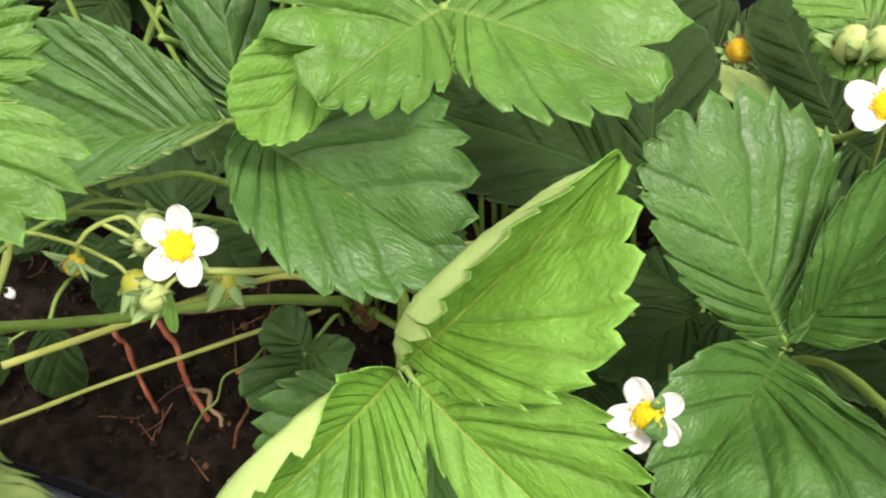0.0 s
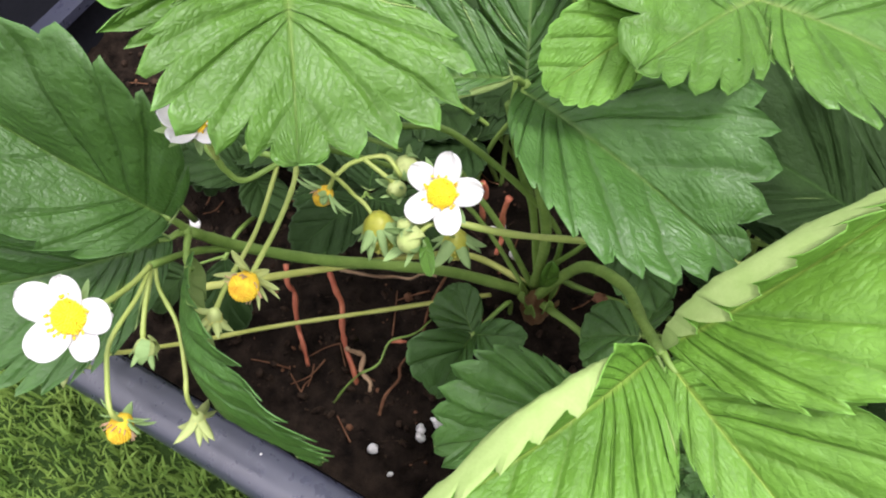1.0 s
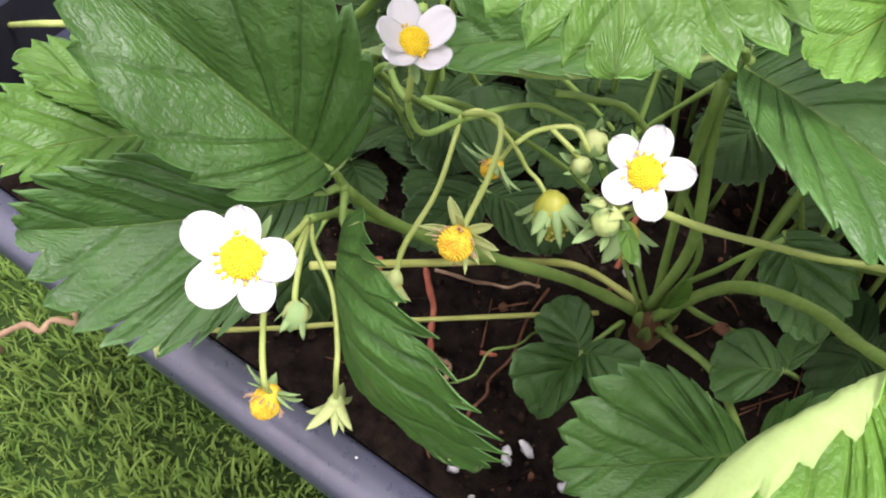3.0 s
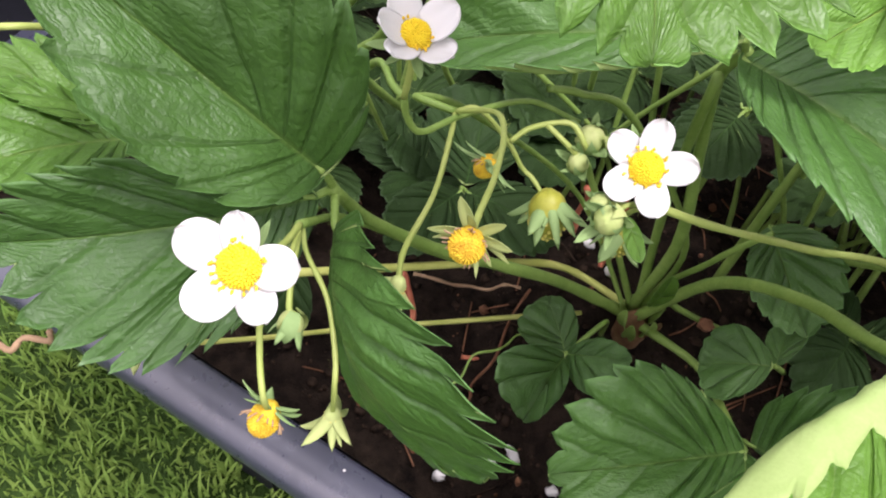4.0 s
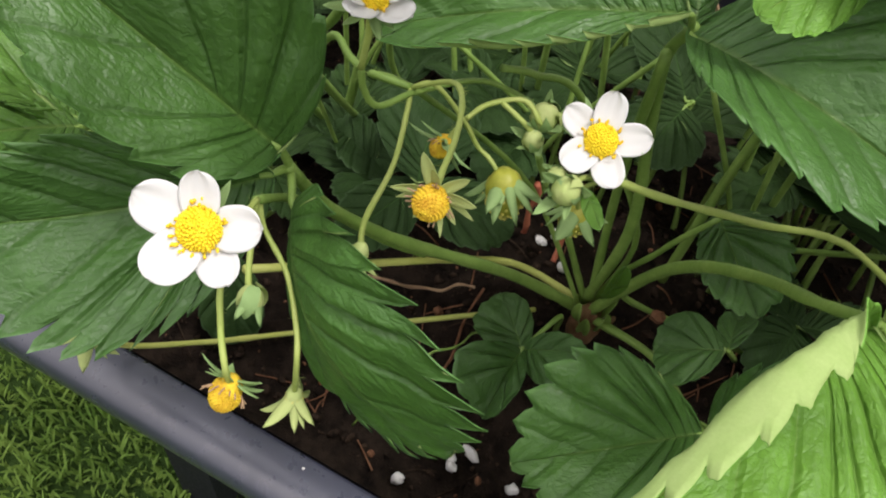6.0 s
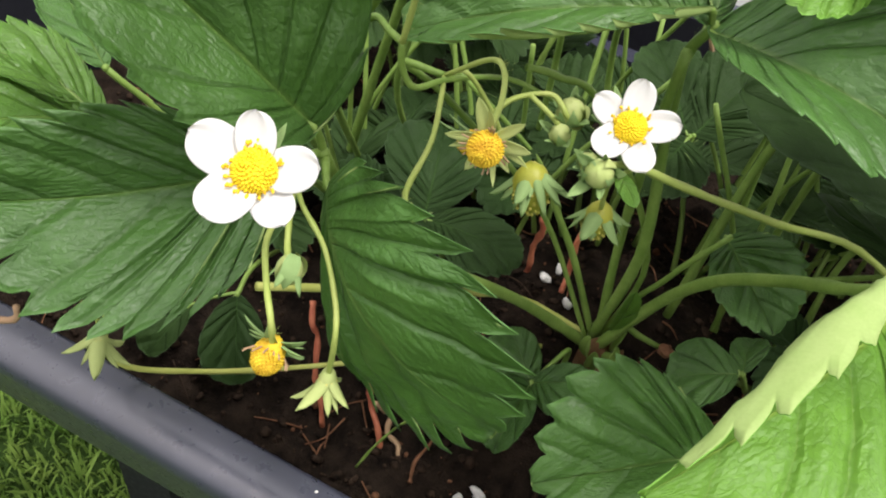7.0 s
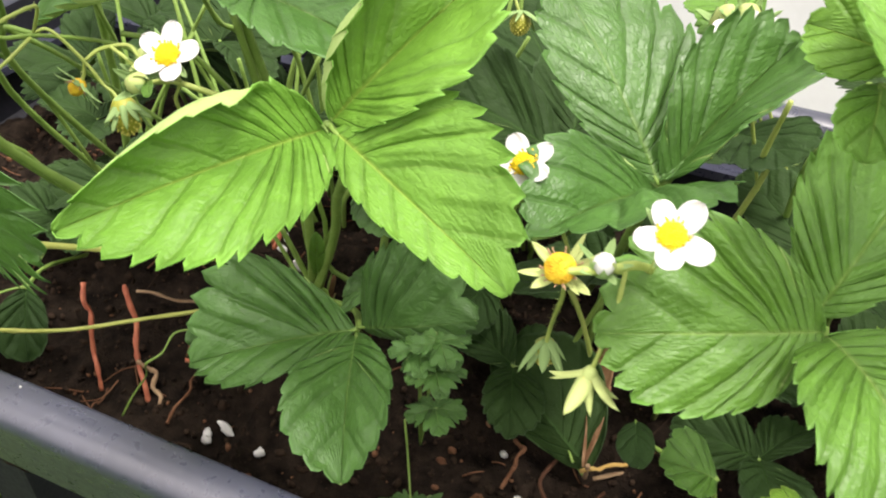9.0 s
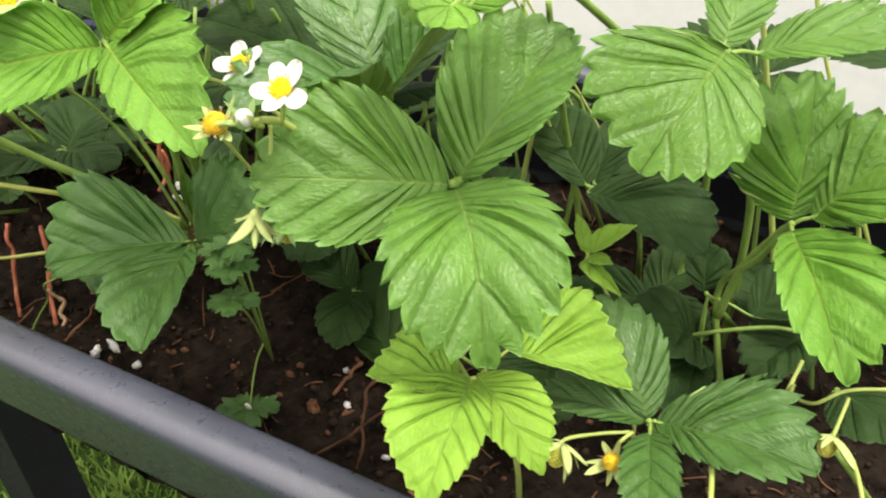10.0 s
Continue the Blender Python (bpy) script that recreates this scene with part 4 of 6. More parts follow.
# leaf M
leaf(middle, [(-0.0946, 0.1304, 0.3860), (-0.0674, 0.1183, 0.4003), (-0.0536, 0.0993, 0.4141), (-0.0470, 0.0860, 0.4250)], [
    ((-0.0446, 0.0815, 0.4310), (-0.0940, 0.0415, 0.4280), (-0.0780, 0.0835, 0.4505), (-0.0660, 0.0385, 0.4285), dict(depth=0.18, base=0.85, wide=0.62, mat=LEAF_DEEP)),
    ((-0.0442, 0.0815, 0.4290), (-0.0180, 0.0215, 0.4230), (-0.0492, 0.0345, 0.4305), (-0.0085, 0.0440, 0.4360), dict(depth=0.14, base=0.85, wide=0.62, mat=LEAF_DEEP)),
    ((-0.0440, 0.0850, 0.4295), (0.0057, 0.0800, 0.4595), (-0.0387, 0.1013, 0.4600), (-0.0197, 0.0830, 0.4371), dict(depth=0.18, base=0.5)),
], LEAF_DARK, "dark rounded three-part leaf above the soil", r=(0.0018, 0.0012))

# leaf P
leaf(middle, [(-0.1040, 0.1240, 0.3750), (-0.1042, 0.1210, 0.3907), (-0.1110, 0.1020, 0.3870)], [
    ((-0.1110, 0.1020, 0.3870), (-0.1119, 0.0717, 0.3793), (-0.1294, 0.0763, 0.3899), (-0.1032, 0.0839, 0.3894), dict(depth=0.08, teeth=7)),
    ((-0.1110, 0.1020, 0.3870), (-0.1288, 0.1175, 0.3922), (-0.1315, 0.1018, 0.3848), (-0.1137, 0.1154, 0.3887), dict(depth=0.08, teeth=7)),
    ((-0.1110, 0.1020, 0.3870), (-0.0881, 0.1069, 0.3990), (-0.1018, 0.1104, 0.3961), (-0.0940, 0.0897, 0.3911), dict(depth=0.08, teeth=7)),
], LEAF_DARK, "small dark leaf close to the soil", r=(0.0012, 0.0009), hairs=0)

# leaf Q: far end of the planter
leaf(back, [(-0.27, 0.15, 0.35), (-0.265, 0.13, 0.42), (-0.2225, 0.0307, 0.5104)], [
    ((-0.2223, 0.0295, 0.5136), (-0.2350, -0.0096, 0.5325), (-0.2415, 0.0234, 0.5225), (-0.2202, 0.0001, 0.5228), dict(curl1=0.5, teeth=11)),
    ((-0.2251, 0.0313, 0.5126), (-0.2553, 0.0175, 0.5333), (-0.2480, 0.0370, 0.5207), (-0.2360, 0.0129, 0.5271), dict(teeth=11)),
], LEAF_MID, "pale green leaf over the end of the planter", r=(0.0016, 0.0012))

# leaf R: large bright leaf near the eye
leaf(right, [(0.15, 0.20, 0.36), (0.155, 0.20, 0.47), (0.1091, 0.0842, 0.5876), (0.1129, 0.0632, 0.5746)], [
    ((0.1151, 0.0538, 0.5775), (0.0936, 0.0798, 0.6022), (0.0968, 0.0524, 0.5850), (0.1094, 0.0795, 0.5892), dict(depth=0.12, base=0.4)),
    ((0.1156, 0.0549, 0.5771), (0.1329, 0.0884, 0.6063), (0.1473, 0.0644, 0.5934), (0.1105, 0.0846, 0.5878), dict(depth=0.1, base=0.4)),
    ((0.1139, 0.0522, 0.5793), (0.1105, 0.0409, 0.5764), (0.1026, 0.0444, 0.5809), (0.1225, 0.0464, 0.5776), dict(teeth=6, depth=0.12)),
    ((0.1028, 0.0773, 0.5837), (0.0795, 0.0803, 0.5867), (0.0853, 0.0892, 0.5991), (0.0919, 0.0715, 0.5782), dict(depth=0.12)),
    ((0.0986, 0.0725, 0.5794), (0.0994, 0.0556, 0.5690), (0.0900, 0.0633, 0.5749), (0.1082, 0.0619, 0.5723), dict(teeth=8, depth=0.14)),
], LEAF_YOUNG, "bright young leaf cupped towards the light", r=(0.0018, 0.0012), pleat=0.035, wave=0.03)

# leaves low in the bed, most in the green darkened for shade
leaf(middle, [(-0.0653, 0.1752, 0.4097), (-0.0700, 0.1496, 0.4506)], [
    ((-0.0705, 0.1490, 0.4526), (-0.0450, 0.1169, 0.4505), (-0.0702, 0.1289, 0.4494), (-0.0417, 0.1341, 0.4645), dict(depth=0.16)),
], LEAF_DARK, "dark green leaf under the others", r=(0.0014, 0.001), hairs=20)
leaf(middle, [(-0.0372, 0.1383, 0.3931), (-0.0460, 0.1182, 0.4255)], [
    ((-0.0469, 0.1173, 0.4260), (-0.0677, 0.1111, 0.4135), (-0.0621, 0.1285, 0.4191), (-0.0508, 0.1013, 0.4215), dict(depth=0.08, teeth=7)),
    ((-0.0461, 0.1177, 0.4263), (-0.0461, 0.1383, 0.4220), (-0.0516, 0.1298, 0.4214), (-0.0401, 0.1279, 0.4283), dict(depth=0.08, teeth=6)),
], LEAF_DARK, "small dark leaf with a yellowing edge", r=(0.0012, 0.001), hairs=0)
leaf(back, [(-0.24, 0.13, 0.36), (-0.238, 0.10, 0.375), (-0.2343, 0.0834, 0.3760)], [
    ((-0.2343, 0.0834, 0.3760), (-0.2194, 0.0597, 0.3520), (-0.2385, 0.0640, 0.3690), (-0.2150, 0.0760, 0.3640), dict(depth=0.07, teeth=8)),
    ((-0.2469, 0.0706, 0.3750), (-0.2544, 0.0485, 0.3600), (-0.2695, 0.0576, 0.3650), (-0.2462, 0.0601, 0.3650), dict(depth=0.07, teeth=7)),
], LEAF_SHADED, "dark rounded leaf close to the rim", r=(0.0012, 0.001), hairs=0)
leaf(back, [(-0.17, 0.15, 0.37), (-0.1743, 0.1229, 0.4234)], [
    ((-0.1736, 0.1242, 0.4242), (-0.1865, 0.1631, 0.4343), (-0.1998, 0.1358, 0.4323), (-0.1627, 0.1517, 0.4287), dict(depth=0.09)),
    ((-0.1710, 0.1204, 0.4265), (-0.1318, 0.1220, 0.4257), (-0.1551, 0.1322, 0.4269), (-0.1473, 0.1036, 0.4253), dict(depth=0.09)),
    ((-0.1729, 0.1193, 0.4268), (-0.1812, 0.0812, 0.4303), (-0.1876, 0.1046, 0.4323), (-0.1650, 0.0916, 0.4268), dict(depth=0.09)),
], LEAF_SHADED, "dark leaf deep between the stalks", r=(0.0014, 0.001), hairs=0)
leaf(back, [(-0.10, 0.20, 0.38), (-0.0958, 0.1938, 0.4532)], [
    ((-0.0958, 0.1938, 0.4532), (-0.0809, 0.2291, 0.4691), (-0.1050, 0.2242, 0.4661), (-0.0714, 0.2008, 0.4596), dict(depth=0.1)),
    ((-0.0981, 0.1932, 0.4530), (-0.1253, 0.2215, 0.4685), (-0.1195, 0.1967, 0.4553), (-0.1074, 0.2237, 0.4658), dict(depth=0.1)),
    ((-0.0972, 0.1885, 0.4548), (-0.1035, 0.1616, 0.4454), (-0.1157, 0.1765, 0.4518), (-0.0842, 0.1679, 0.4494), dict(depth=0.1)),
], LEAF_SHADED, "dark leaf behind the stalks", r=(0.0014, 0.001), hairs=0)
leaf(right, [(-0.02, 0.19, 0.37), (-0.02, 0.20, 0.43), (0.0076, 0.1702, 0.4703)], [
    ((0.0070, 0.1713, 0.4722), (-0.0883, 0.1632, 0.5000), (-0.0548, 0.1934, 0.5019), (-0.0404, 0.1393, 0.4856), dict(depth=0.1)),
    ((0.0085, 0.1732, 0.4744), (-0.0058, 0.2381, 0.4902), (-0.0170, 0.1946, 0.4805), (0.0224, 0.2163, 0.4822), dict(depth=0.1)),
], LEAF_SHADED, "broad dark leaf behind the others", r=(0.0016, 0.001), hairs=0)
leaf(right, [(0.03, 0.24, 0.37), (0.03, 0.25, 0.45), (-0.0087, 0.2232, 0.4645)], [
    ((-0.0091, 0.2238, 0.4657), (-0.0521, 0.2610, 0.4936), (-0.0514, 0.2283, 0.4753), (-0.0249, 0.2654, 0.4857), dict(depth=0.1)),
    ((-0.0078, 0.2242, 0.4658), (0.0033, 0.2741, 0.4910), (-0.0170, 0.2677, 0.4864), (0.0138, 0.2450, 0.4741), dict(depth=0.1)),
], LEAF_SHADED, "dark leaf behind the flowers", r=(0.0014, 0.001), hairs=0)
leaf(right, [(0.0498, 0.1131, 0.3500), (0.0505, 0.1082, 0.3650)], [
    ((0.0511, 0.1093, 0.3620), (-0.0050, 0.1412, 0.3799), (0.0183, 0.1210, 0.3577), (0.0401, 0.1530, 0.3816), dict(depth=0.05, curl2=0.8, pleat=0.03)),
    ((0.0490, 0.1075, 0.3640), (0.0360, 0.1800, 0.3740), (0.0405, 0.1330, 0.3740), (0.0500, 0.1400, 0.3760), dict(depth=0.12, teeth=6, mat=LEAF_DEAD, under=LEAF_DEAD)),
], LEAF_SHADED, "dark leaf with a withered brown edge", r=(0.0012, 0.001), hairs=0, stem=STEM_DRY)
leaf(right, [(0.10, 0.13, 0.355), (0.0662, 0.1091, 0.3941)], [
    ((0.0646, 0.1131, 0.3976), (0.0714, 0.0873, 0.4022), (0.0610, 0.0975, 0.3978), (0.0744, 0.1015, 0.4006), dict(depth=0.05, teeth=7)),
], LEAF_SHADED, "small dark leaf near the soil", r=(0.001, 0.0009), hairs=0)
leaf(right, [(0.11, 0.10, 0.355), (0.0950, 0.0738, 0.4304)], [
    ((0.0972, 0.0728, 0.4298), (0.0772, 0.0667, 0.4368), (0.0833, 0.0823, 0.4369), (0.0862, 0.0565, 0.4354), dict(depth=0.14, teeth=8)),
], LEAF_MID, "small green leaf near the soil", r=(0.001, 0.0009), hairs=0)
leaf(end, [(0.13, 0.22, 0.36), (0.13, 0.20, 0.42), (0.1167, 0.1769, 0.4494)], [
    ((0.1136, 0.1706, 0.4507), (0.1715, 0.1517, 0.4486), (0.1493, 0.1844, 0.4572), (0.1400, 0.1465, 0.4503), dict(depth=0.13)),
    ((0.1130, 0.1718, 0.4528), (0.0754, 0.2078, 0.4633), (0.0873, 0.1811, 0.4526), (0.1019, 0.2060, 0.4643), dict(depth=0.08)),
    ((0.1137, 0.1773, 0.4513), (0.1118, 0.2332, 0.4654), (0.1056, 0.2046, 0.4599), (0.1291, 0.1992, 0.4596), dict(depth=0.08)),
], LEAF_SHADED, "dark leaf in the shade of the others", r=(0.0014, 0.001), hairs=0)
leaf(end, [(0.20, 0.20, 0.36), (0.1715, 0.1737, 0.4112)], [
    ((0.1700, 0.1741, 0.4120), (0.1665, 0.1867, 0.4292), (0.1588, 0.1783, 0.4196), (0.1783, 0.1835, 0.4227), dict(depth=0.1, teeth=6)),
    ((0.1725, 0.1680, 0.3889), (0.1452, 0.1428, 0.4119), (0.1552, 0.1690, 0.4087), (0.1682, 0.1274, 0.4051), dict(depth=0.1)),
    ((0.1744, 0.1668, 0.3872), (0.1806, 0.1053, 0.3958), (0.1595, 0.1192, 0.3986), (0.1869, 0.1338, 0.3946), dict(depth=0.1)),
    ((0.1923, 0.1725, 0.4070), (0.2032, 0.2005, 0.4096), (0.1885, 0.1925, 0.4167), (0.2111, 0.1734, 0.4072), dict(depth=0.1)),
], LEAF_SHADED, "dark crumpled leaf in the shade", r=(0.0014, 0.001), hairs=0)
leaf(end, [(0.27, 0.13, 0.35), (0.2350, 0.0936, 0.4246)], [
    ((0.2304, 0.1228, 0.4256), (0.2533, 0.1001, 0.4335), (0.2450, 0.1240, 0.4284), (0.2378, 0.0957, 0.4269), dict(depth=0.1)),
], LEAF_SHADED, "dark leaf near the rim", r=(0.0014, 0.001), hairs=0)
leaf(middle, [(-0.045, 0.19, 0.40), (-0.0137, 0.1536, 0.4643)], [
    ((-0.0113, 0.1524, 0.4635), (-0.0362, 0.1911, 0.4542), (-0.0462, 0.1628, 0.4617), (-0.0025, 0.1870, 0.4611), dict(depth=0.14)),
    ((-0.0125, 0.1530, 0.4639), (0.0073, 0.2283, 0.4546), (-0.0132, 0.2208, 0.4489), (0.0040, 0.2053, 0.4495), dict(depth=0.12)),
], LEAF_SHADED, "dark leaf under the bright one", r=(0.0014, 0.001), hairs=0)
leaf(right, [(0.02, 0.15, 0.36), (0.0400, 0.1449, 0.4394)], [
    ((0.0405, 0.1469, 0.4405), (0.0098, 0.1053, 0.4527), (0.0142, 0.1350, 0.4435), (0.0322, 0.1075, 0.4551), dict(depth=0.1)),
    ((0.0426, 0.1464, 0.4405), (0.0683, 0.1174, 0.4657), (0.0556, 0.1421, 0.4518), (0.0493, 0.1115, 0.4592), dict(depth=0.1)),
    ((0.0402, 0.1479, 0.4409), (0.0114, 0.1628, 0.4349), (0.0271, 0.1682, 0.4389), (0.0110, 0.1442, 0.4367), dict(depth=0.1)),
], LEAF_SHADED, "dark leaf low between the plants", r=(0.0014, 0.001), hairs=0)
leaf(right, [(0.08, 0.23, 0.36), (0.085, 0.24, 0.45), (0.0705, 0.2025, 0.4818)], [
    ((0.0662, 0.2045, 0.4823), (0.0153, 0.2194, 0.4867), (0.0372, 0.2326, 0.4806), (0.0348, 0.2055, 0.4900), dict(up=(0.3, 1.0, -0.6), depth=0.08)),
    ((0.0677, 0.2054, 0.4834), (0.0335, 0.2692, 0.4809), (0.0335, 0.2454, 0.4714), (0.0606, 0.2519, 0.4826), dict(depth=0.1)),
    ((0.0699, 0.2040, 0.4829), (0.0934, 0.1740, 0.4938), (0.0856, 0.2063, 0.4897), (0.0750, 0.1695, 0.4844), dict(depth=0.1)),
], LEAF_SHADED, "dark leaf turned over to its pale side", r=(0.0016, 0.001))
leaf(right, [(0.10, 0.25, 0.37), (0.0674, 0.1993, 0.5187)], [
    ((0.0641, 0.2104, 0.5284), (0.0371, 0.2288, 0.5265), (0.0536, 0.2389, 0.5263), (0.0443, 0.2098, 0.5228), dict(depth=0.12)),
    ((0.0647, 0.2092, 0.5274), (0.0513, 0.1940, 0.5232), (0.0428, 0.2098, 0.5224), (0.0647, 0.1939, 0.5268), dict(depth=0.12)),
], LEAF_MID, "pale green leaf at the back", r=(0.0014, 0.001))

# foliage along the far wall, its green darkened for the shade there
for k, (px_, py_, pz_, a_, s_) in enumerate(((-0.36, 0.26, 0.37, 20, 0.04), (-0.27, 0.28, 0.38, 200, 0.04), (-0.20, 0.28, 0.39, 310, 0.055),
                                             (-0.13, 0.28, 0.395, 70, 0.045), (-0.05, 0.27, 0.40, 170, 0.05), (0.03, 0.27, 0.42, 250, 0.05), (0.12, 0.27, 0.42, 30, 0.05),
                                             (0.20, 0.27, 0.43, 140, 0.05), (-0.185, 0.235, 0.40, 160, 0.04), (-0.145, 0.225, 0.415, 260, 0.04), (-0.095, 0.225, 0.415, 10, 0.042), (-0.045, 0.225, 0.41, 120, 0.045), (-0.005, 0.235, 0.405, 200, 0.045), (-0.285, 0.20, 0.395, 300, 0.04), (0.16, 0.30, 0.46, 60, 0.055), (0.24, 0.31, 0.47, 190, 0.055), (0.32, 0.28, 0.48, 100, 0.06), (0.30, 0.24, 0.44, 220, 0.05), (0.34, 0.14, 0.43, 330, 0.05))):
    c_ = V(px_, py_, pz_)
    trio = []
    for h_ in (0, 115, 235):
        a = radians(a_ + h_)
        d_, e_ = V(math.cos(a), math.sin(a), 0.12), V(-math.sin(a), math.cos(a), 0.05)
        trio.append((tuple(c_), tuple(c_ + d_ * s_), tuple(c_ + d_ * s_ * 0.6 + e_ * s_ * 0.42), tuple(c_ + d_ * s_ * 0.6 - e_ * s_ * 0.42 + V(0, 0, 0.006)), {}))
    leaf(back if px_ < 0 else end, [(px_ + 0.02, py_ - 0.03, 0.35), (px_ + 0.012, py_ - 0.012, (pz_ + 0.35) / 2), tuple(c_)], trio, LEAF_SHADED, "dark leaf by the far wall", r=(0.0015, 0.001), hairs=0)

# low leaves between the stalks, with the shade put into their green
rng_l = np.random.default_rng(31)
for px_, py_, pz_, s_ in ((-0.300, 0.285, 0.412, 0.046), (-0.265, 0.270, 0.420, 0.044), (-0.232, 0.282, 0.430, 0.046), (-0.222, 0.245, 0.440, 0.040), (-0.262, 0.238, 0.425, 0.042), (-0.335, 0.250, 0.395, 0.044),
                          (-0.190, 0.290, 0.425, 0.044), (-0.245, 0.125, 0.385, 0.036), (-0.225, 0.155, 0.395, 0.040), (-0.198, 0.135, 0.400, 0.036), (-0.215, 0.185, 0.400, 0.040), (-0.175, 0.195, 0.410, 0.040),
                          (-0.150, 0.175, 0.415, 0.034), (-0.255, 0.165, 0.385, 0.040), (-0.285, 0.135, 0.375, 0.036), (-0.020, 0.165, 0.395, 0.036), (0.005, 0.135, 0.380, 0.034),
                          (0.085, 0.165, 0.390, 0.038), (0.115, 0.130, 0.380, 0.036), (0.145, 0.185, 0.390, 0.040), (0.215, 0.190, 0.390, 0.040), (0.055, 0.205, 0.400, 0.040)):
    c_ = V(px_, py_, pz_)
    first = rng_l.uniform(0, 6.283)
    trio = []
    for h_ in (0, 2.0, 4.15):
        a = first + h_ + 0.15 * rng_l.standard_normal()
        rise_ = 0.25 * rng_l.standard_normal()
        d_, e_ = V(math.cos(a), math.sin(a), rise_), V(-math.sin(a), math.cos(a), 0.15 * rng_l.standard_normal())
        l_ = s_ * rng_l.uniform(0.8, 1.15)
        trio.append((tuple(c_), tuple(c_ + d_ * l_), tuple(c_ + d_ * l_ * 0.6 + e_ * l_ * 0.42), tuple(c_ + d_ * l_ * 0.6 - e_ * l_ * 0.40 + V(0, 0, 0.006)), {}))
    leaf(back if px_ < -0.1 else right if px_ < 0.1 else end, [(px_ + 0.01, py_ + 0.015, 0.345), (px_ + 0.006, py_ + 0.008, (pz_ + 0.35) / 2), tuple(c_)], trio, LEAF_SHADED, "dark leaf low in the shade of the bed", r=(0.0013, 0.001), hairs=0, depth=0.16)

# petioles of the plants behind, standing close together
rng_s = np.random.default_rng(77)
for k in range(34):
    fx, fy = -0.25 + 0.26 * rng_s.random(), 0.17 + 0.08 * rng_s.random()
    lx, ly = 0.035 * rng_s.standard_normal(), 0.02 + 0.02 * rng_s.standard_normal()
    h_ = 0.10 + 0.05 * rng_s.random()
    stalk(back, [(fx, fy, 0.36), (fx + 0.3 * lx, fy + 0.3 * ly, 0.36 + 0.5 * h_), (fx + lx, fy + ly, 0.36 + h_)], 0.0013, 0.001, STEM, hairs=0)

# ---- bramble seedling and weeds ----
bramble = tagged(new("bramble_seedling"), "young bramble with bright yellow-green pointed leaves", "bramble")
leaf(bramble, [(0.135, 0.055, 0.345), (0.137, 0.045, 0.42), (0.1310, 0.0250, 0.4750)], [
    ((0.1275, 0.0233, 0.4746), (0.1017, 0.0111, 0.4756), (0.1036, 0.0305, 0.4764), (0.1181, 0.0062, 0.4791), dict(depth=0.09)),
    ((0.1300, 0.0246, 0.4746), (0.1395, -0.0219, 0.4733), (0.1220, -0.0111, 0.4779), (0.1447, 0.0063, 0.4740), dict(depth=0.09)),
    ((0.1316, 0.0264, 0.4754), (0.1615, 0.0076, 0.4670), (0.1410, 0.0094, 0.4712), (0.1540, 0.0288, 0.4717), dict(depth=0.09)),
    ((0.1341, 0.0432, 0.4725), (0.1718, 0.0555, 0.4610), (0.1428, 0.0736, 0.4736), (0.1537, 0.0421, 0.4700), dict(depth=0.09)),
], LEAF_BRAMBLE, "bright bramble leaf with finely toothed leaflets", r=(0.0012, 0.0008), teeth=14, sharp=1.0, wide=0.42, stem=STEM_PALE, bow=0.04)
sprout = tagged(new("bramble_sprout"), "small bright sprout of pointed leaves", "bramble")
leaf(sprout, [(0.165, 0.10, 0.35), (0.163, 0.095, 0.43), (0.1390, 0.0994, 0.4736)], [
    ((0.1385, 0.0995, 0.4739), (0.1288, 0.1135, 0.4794), (0.1317, 0.1055, 0.4761), (0.1365, 0.1080, 0.4772), {}),
    ((0.1389, 0.0996, 0.4739), (0.1515, 0.1147, 0.4806), (0.1419, 0.1106, 0.4785), (0.1479, 0.1029, 0.4780), {}),
    ((0.1393, 0.0989, 0.4728), (0.1494, 0.0967, 0.4745), (0.1436, 0.1012, 0.4740), (0.1450, 0.0946, 0.4735), {}),
    ((0.1388, 0.0980, 0.4720), (0.1561, 0.0875, 0.4693), (0.1441, 0.0864, 0.4720), (0.1485, 0.0942, 0.4717), {}),
], LEAF_BRAMBLE, "small pointed bright leaf", r=(0.0008, 0.0006), teeth=6, depth=0.1, wide=0.4, stem=STEM_PALE, hairs=0)


def weed(name, label, foot, tips, mat, spread=0.012):
    """A low weed with deeply cut three-lobed leaves."""
    w = tagged(new(name), label, "weed")
    rng = np.random.default_rng(len(tips))
    for t in tips:
        t = V(*t)
        f = V(*foot)
        ob = part("leaf", tube([tuple(f), tuple((f + t) / 2 + V(0, 0, 0.006)), tuple(t)], 0.0006, 0.0005, [STEM], sides=6, seed=next(SEEDS)), w)
        g = t - f
        g[2] = 0
        g = unit(g) if np.linalg.norm(g) > 1e-4 else V(0, -1, 0)
        side = V(-g[1], g[0], 0)
        for fo, so, le in ((1, 0, 1.15), (0.25, 1, 1.0), (0.25, -1, 1.0), (-0.75, 0.8, 0.6), (-0.75, -0.8, 0.6)):
            d = unit(g * fo + side * so + V(0, 0, 0.16 * rng.standard_normal()))
            across = unit(np.cross(V(0, 0, 1), d))
            tip = t + d * spread * le
            at = t + d * spread * 0.62 * le
            part("leaflet", blade(tuple(t), tuple(tip), tuple(at + across * spread * 0.46 * le), tuple(at - across * spread * 0.46 * le),
                                  mat, teeth=4, depth=0.62, wide=0.70, base=1.1, pleat=0.05, bare=0.2, seed=next(SEEDS), sharp=1.2), ob)
    return w


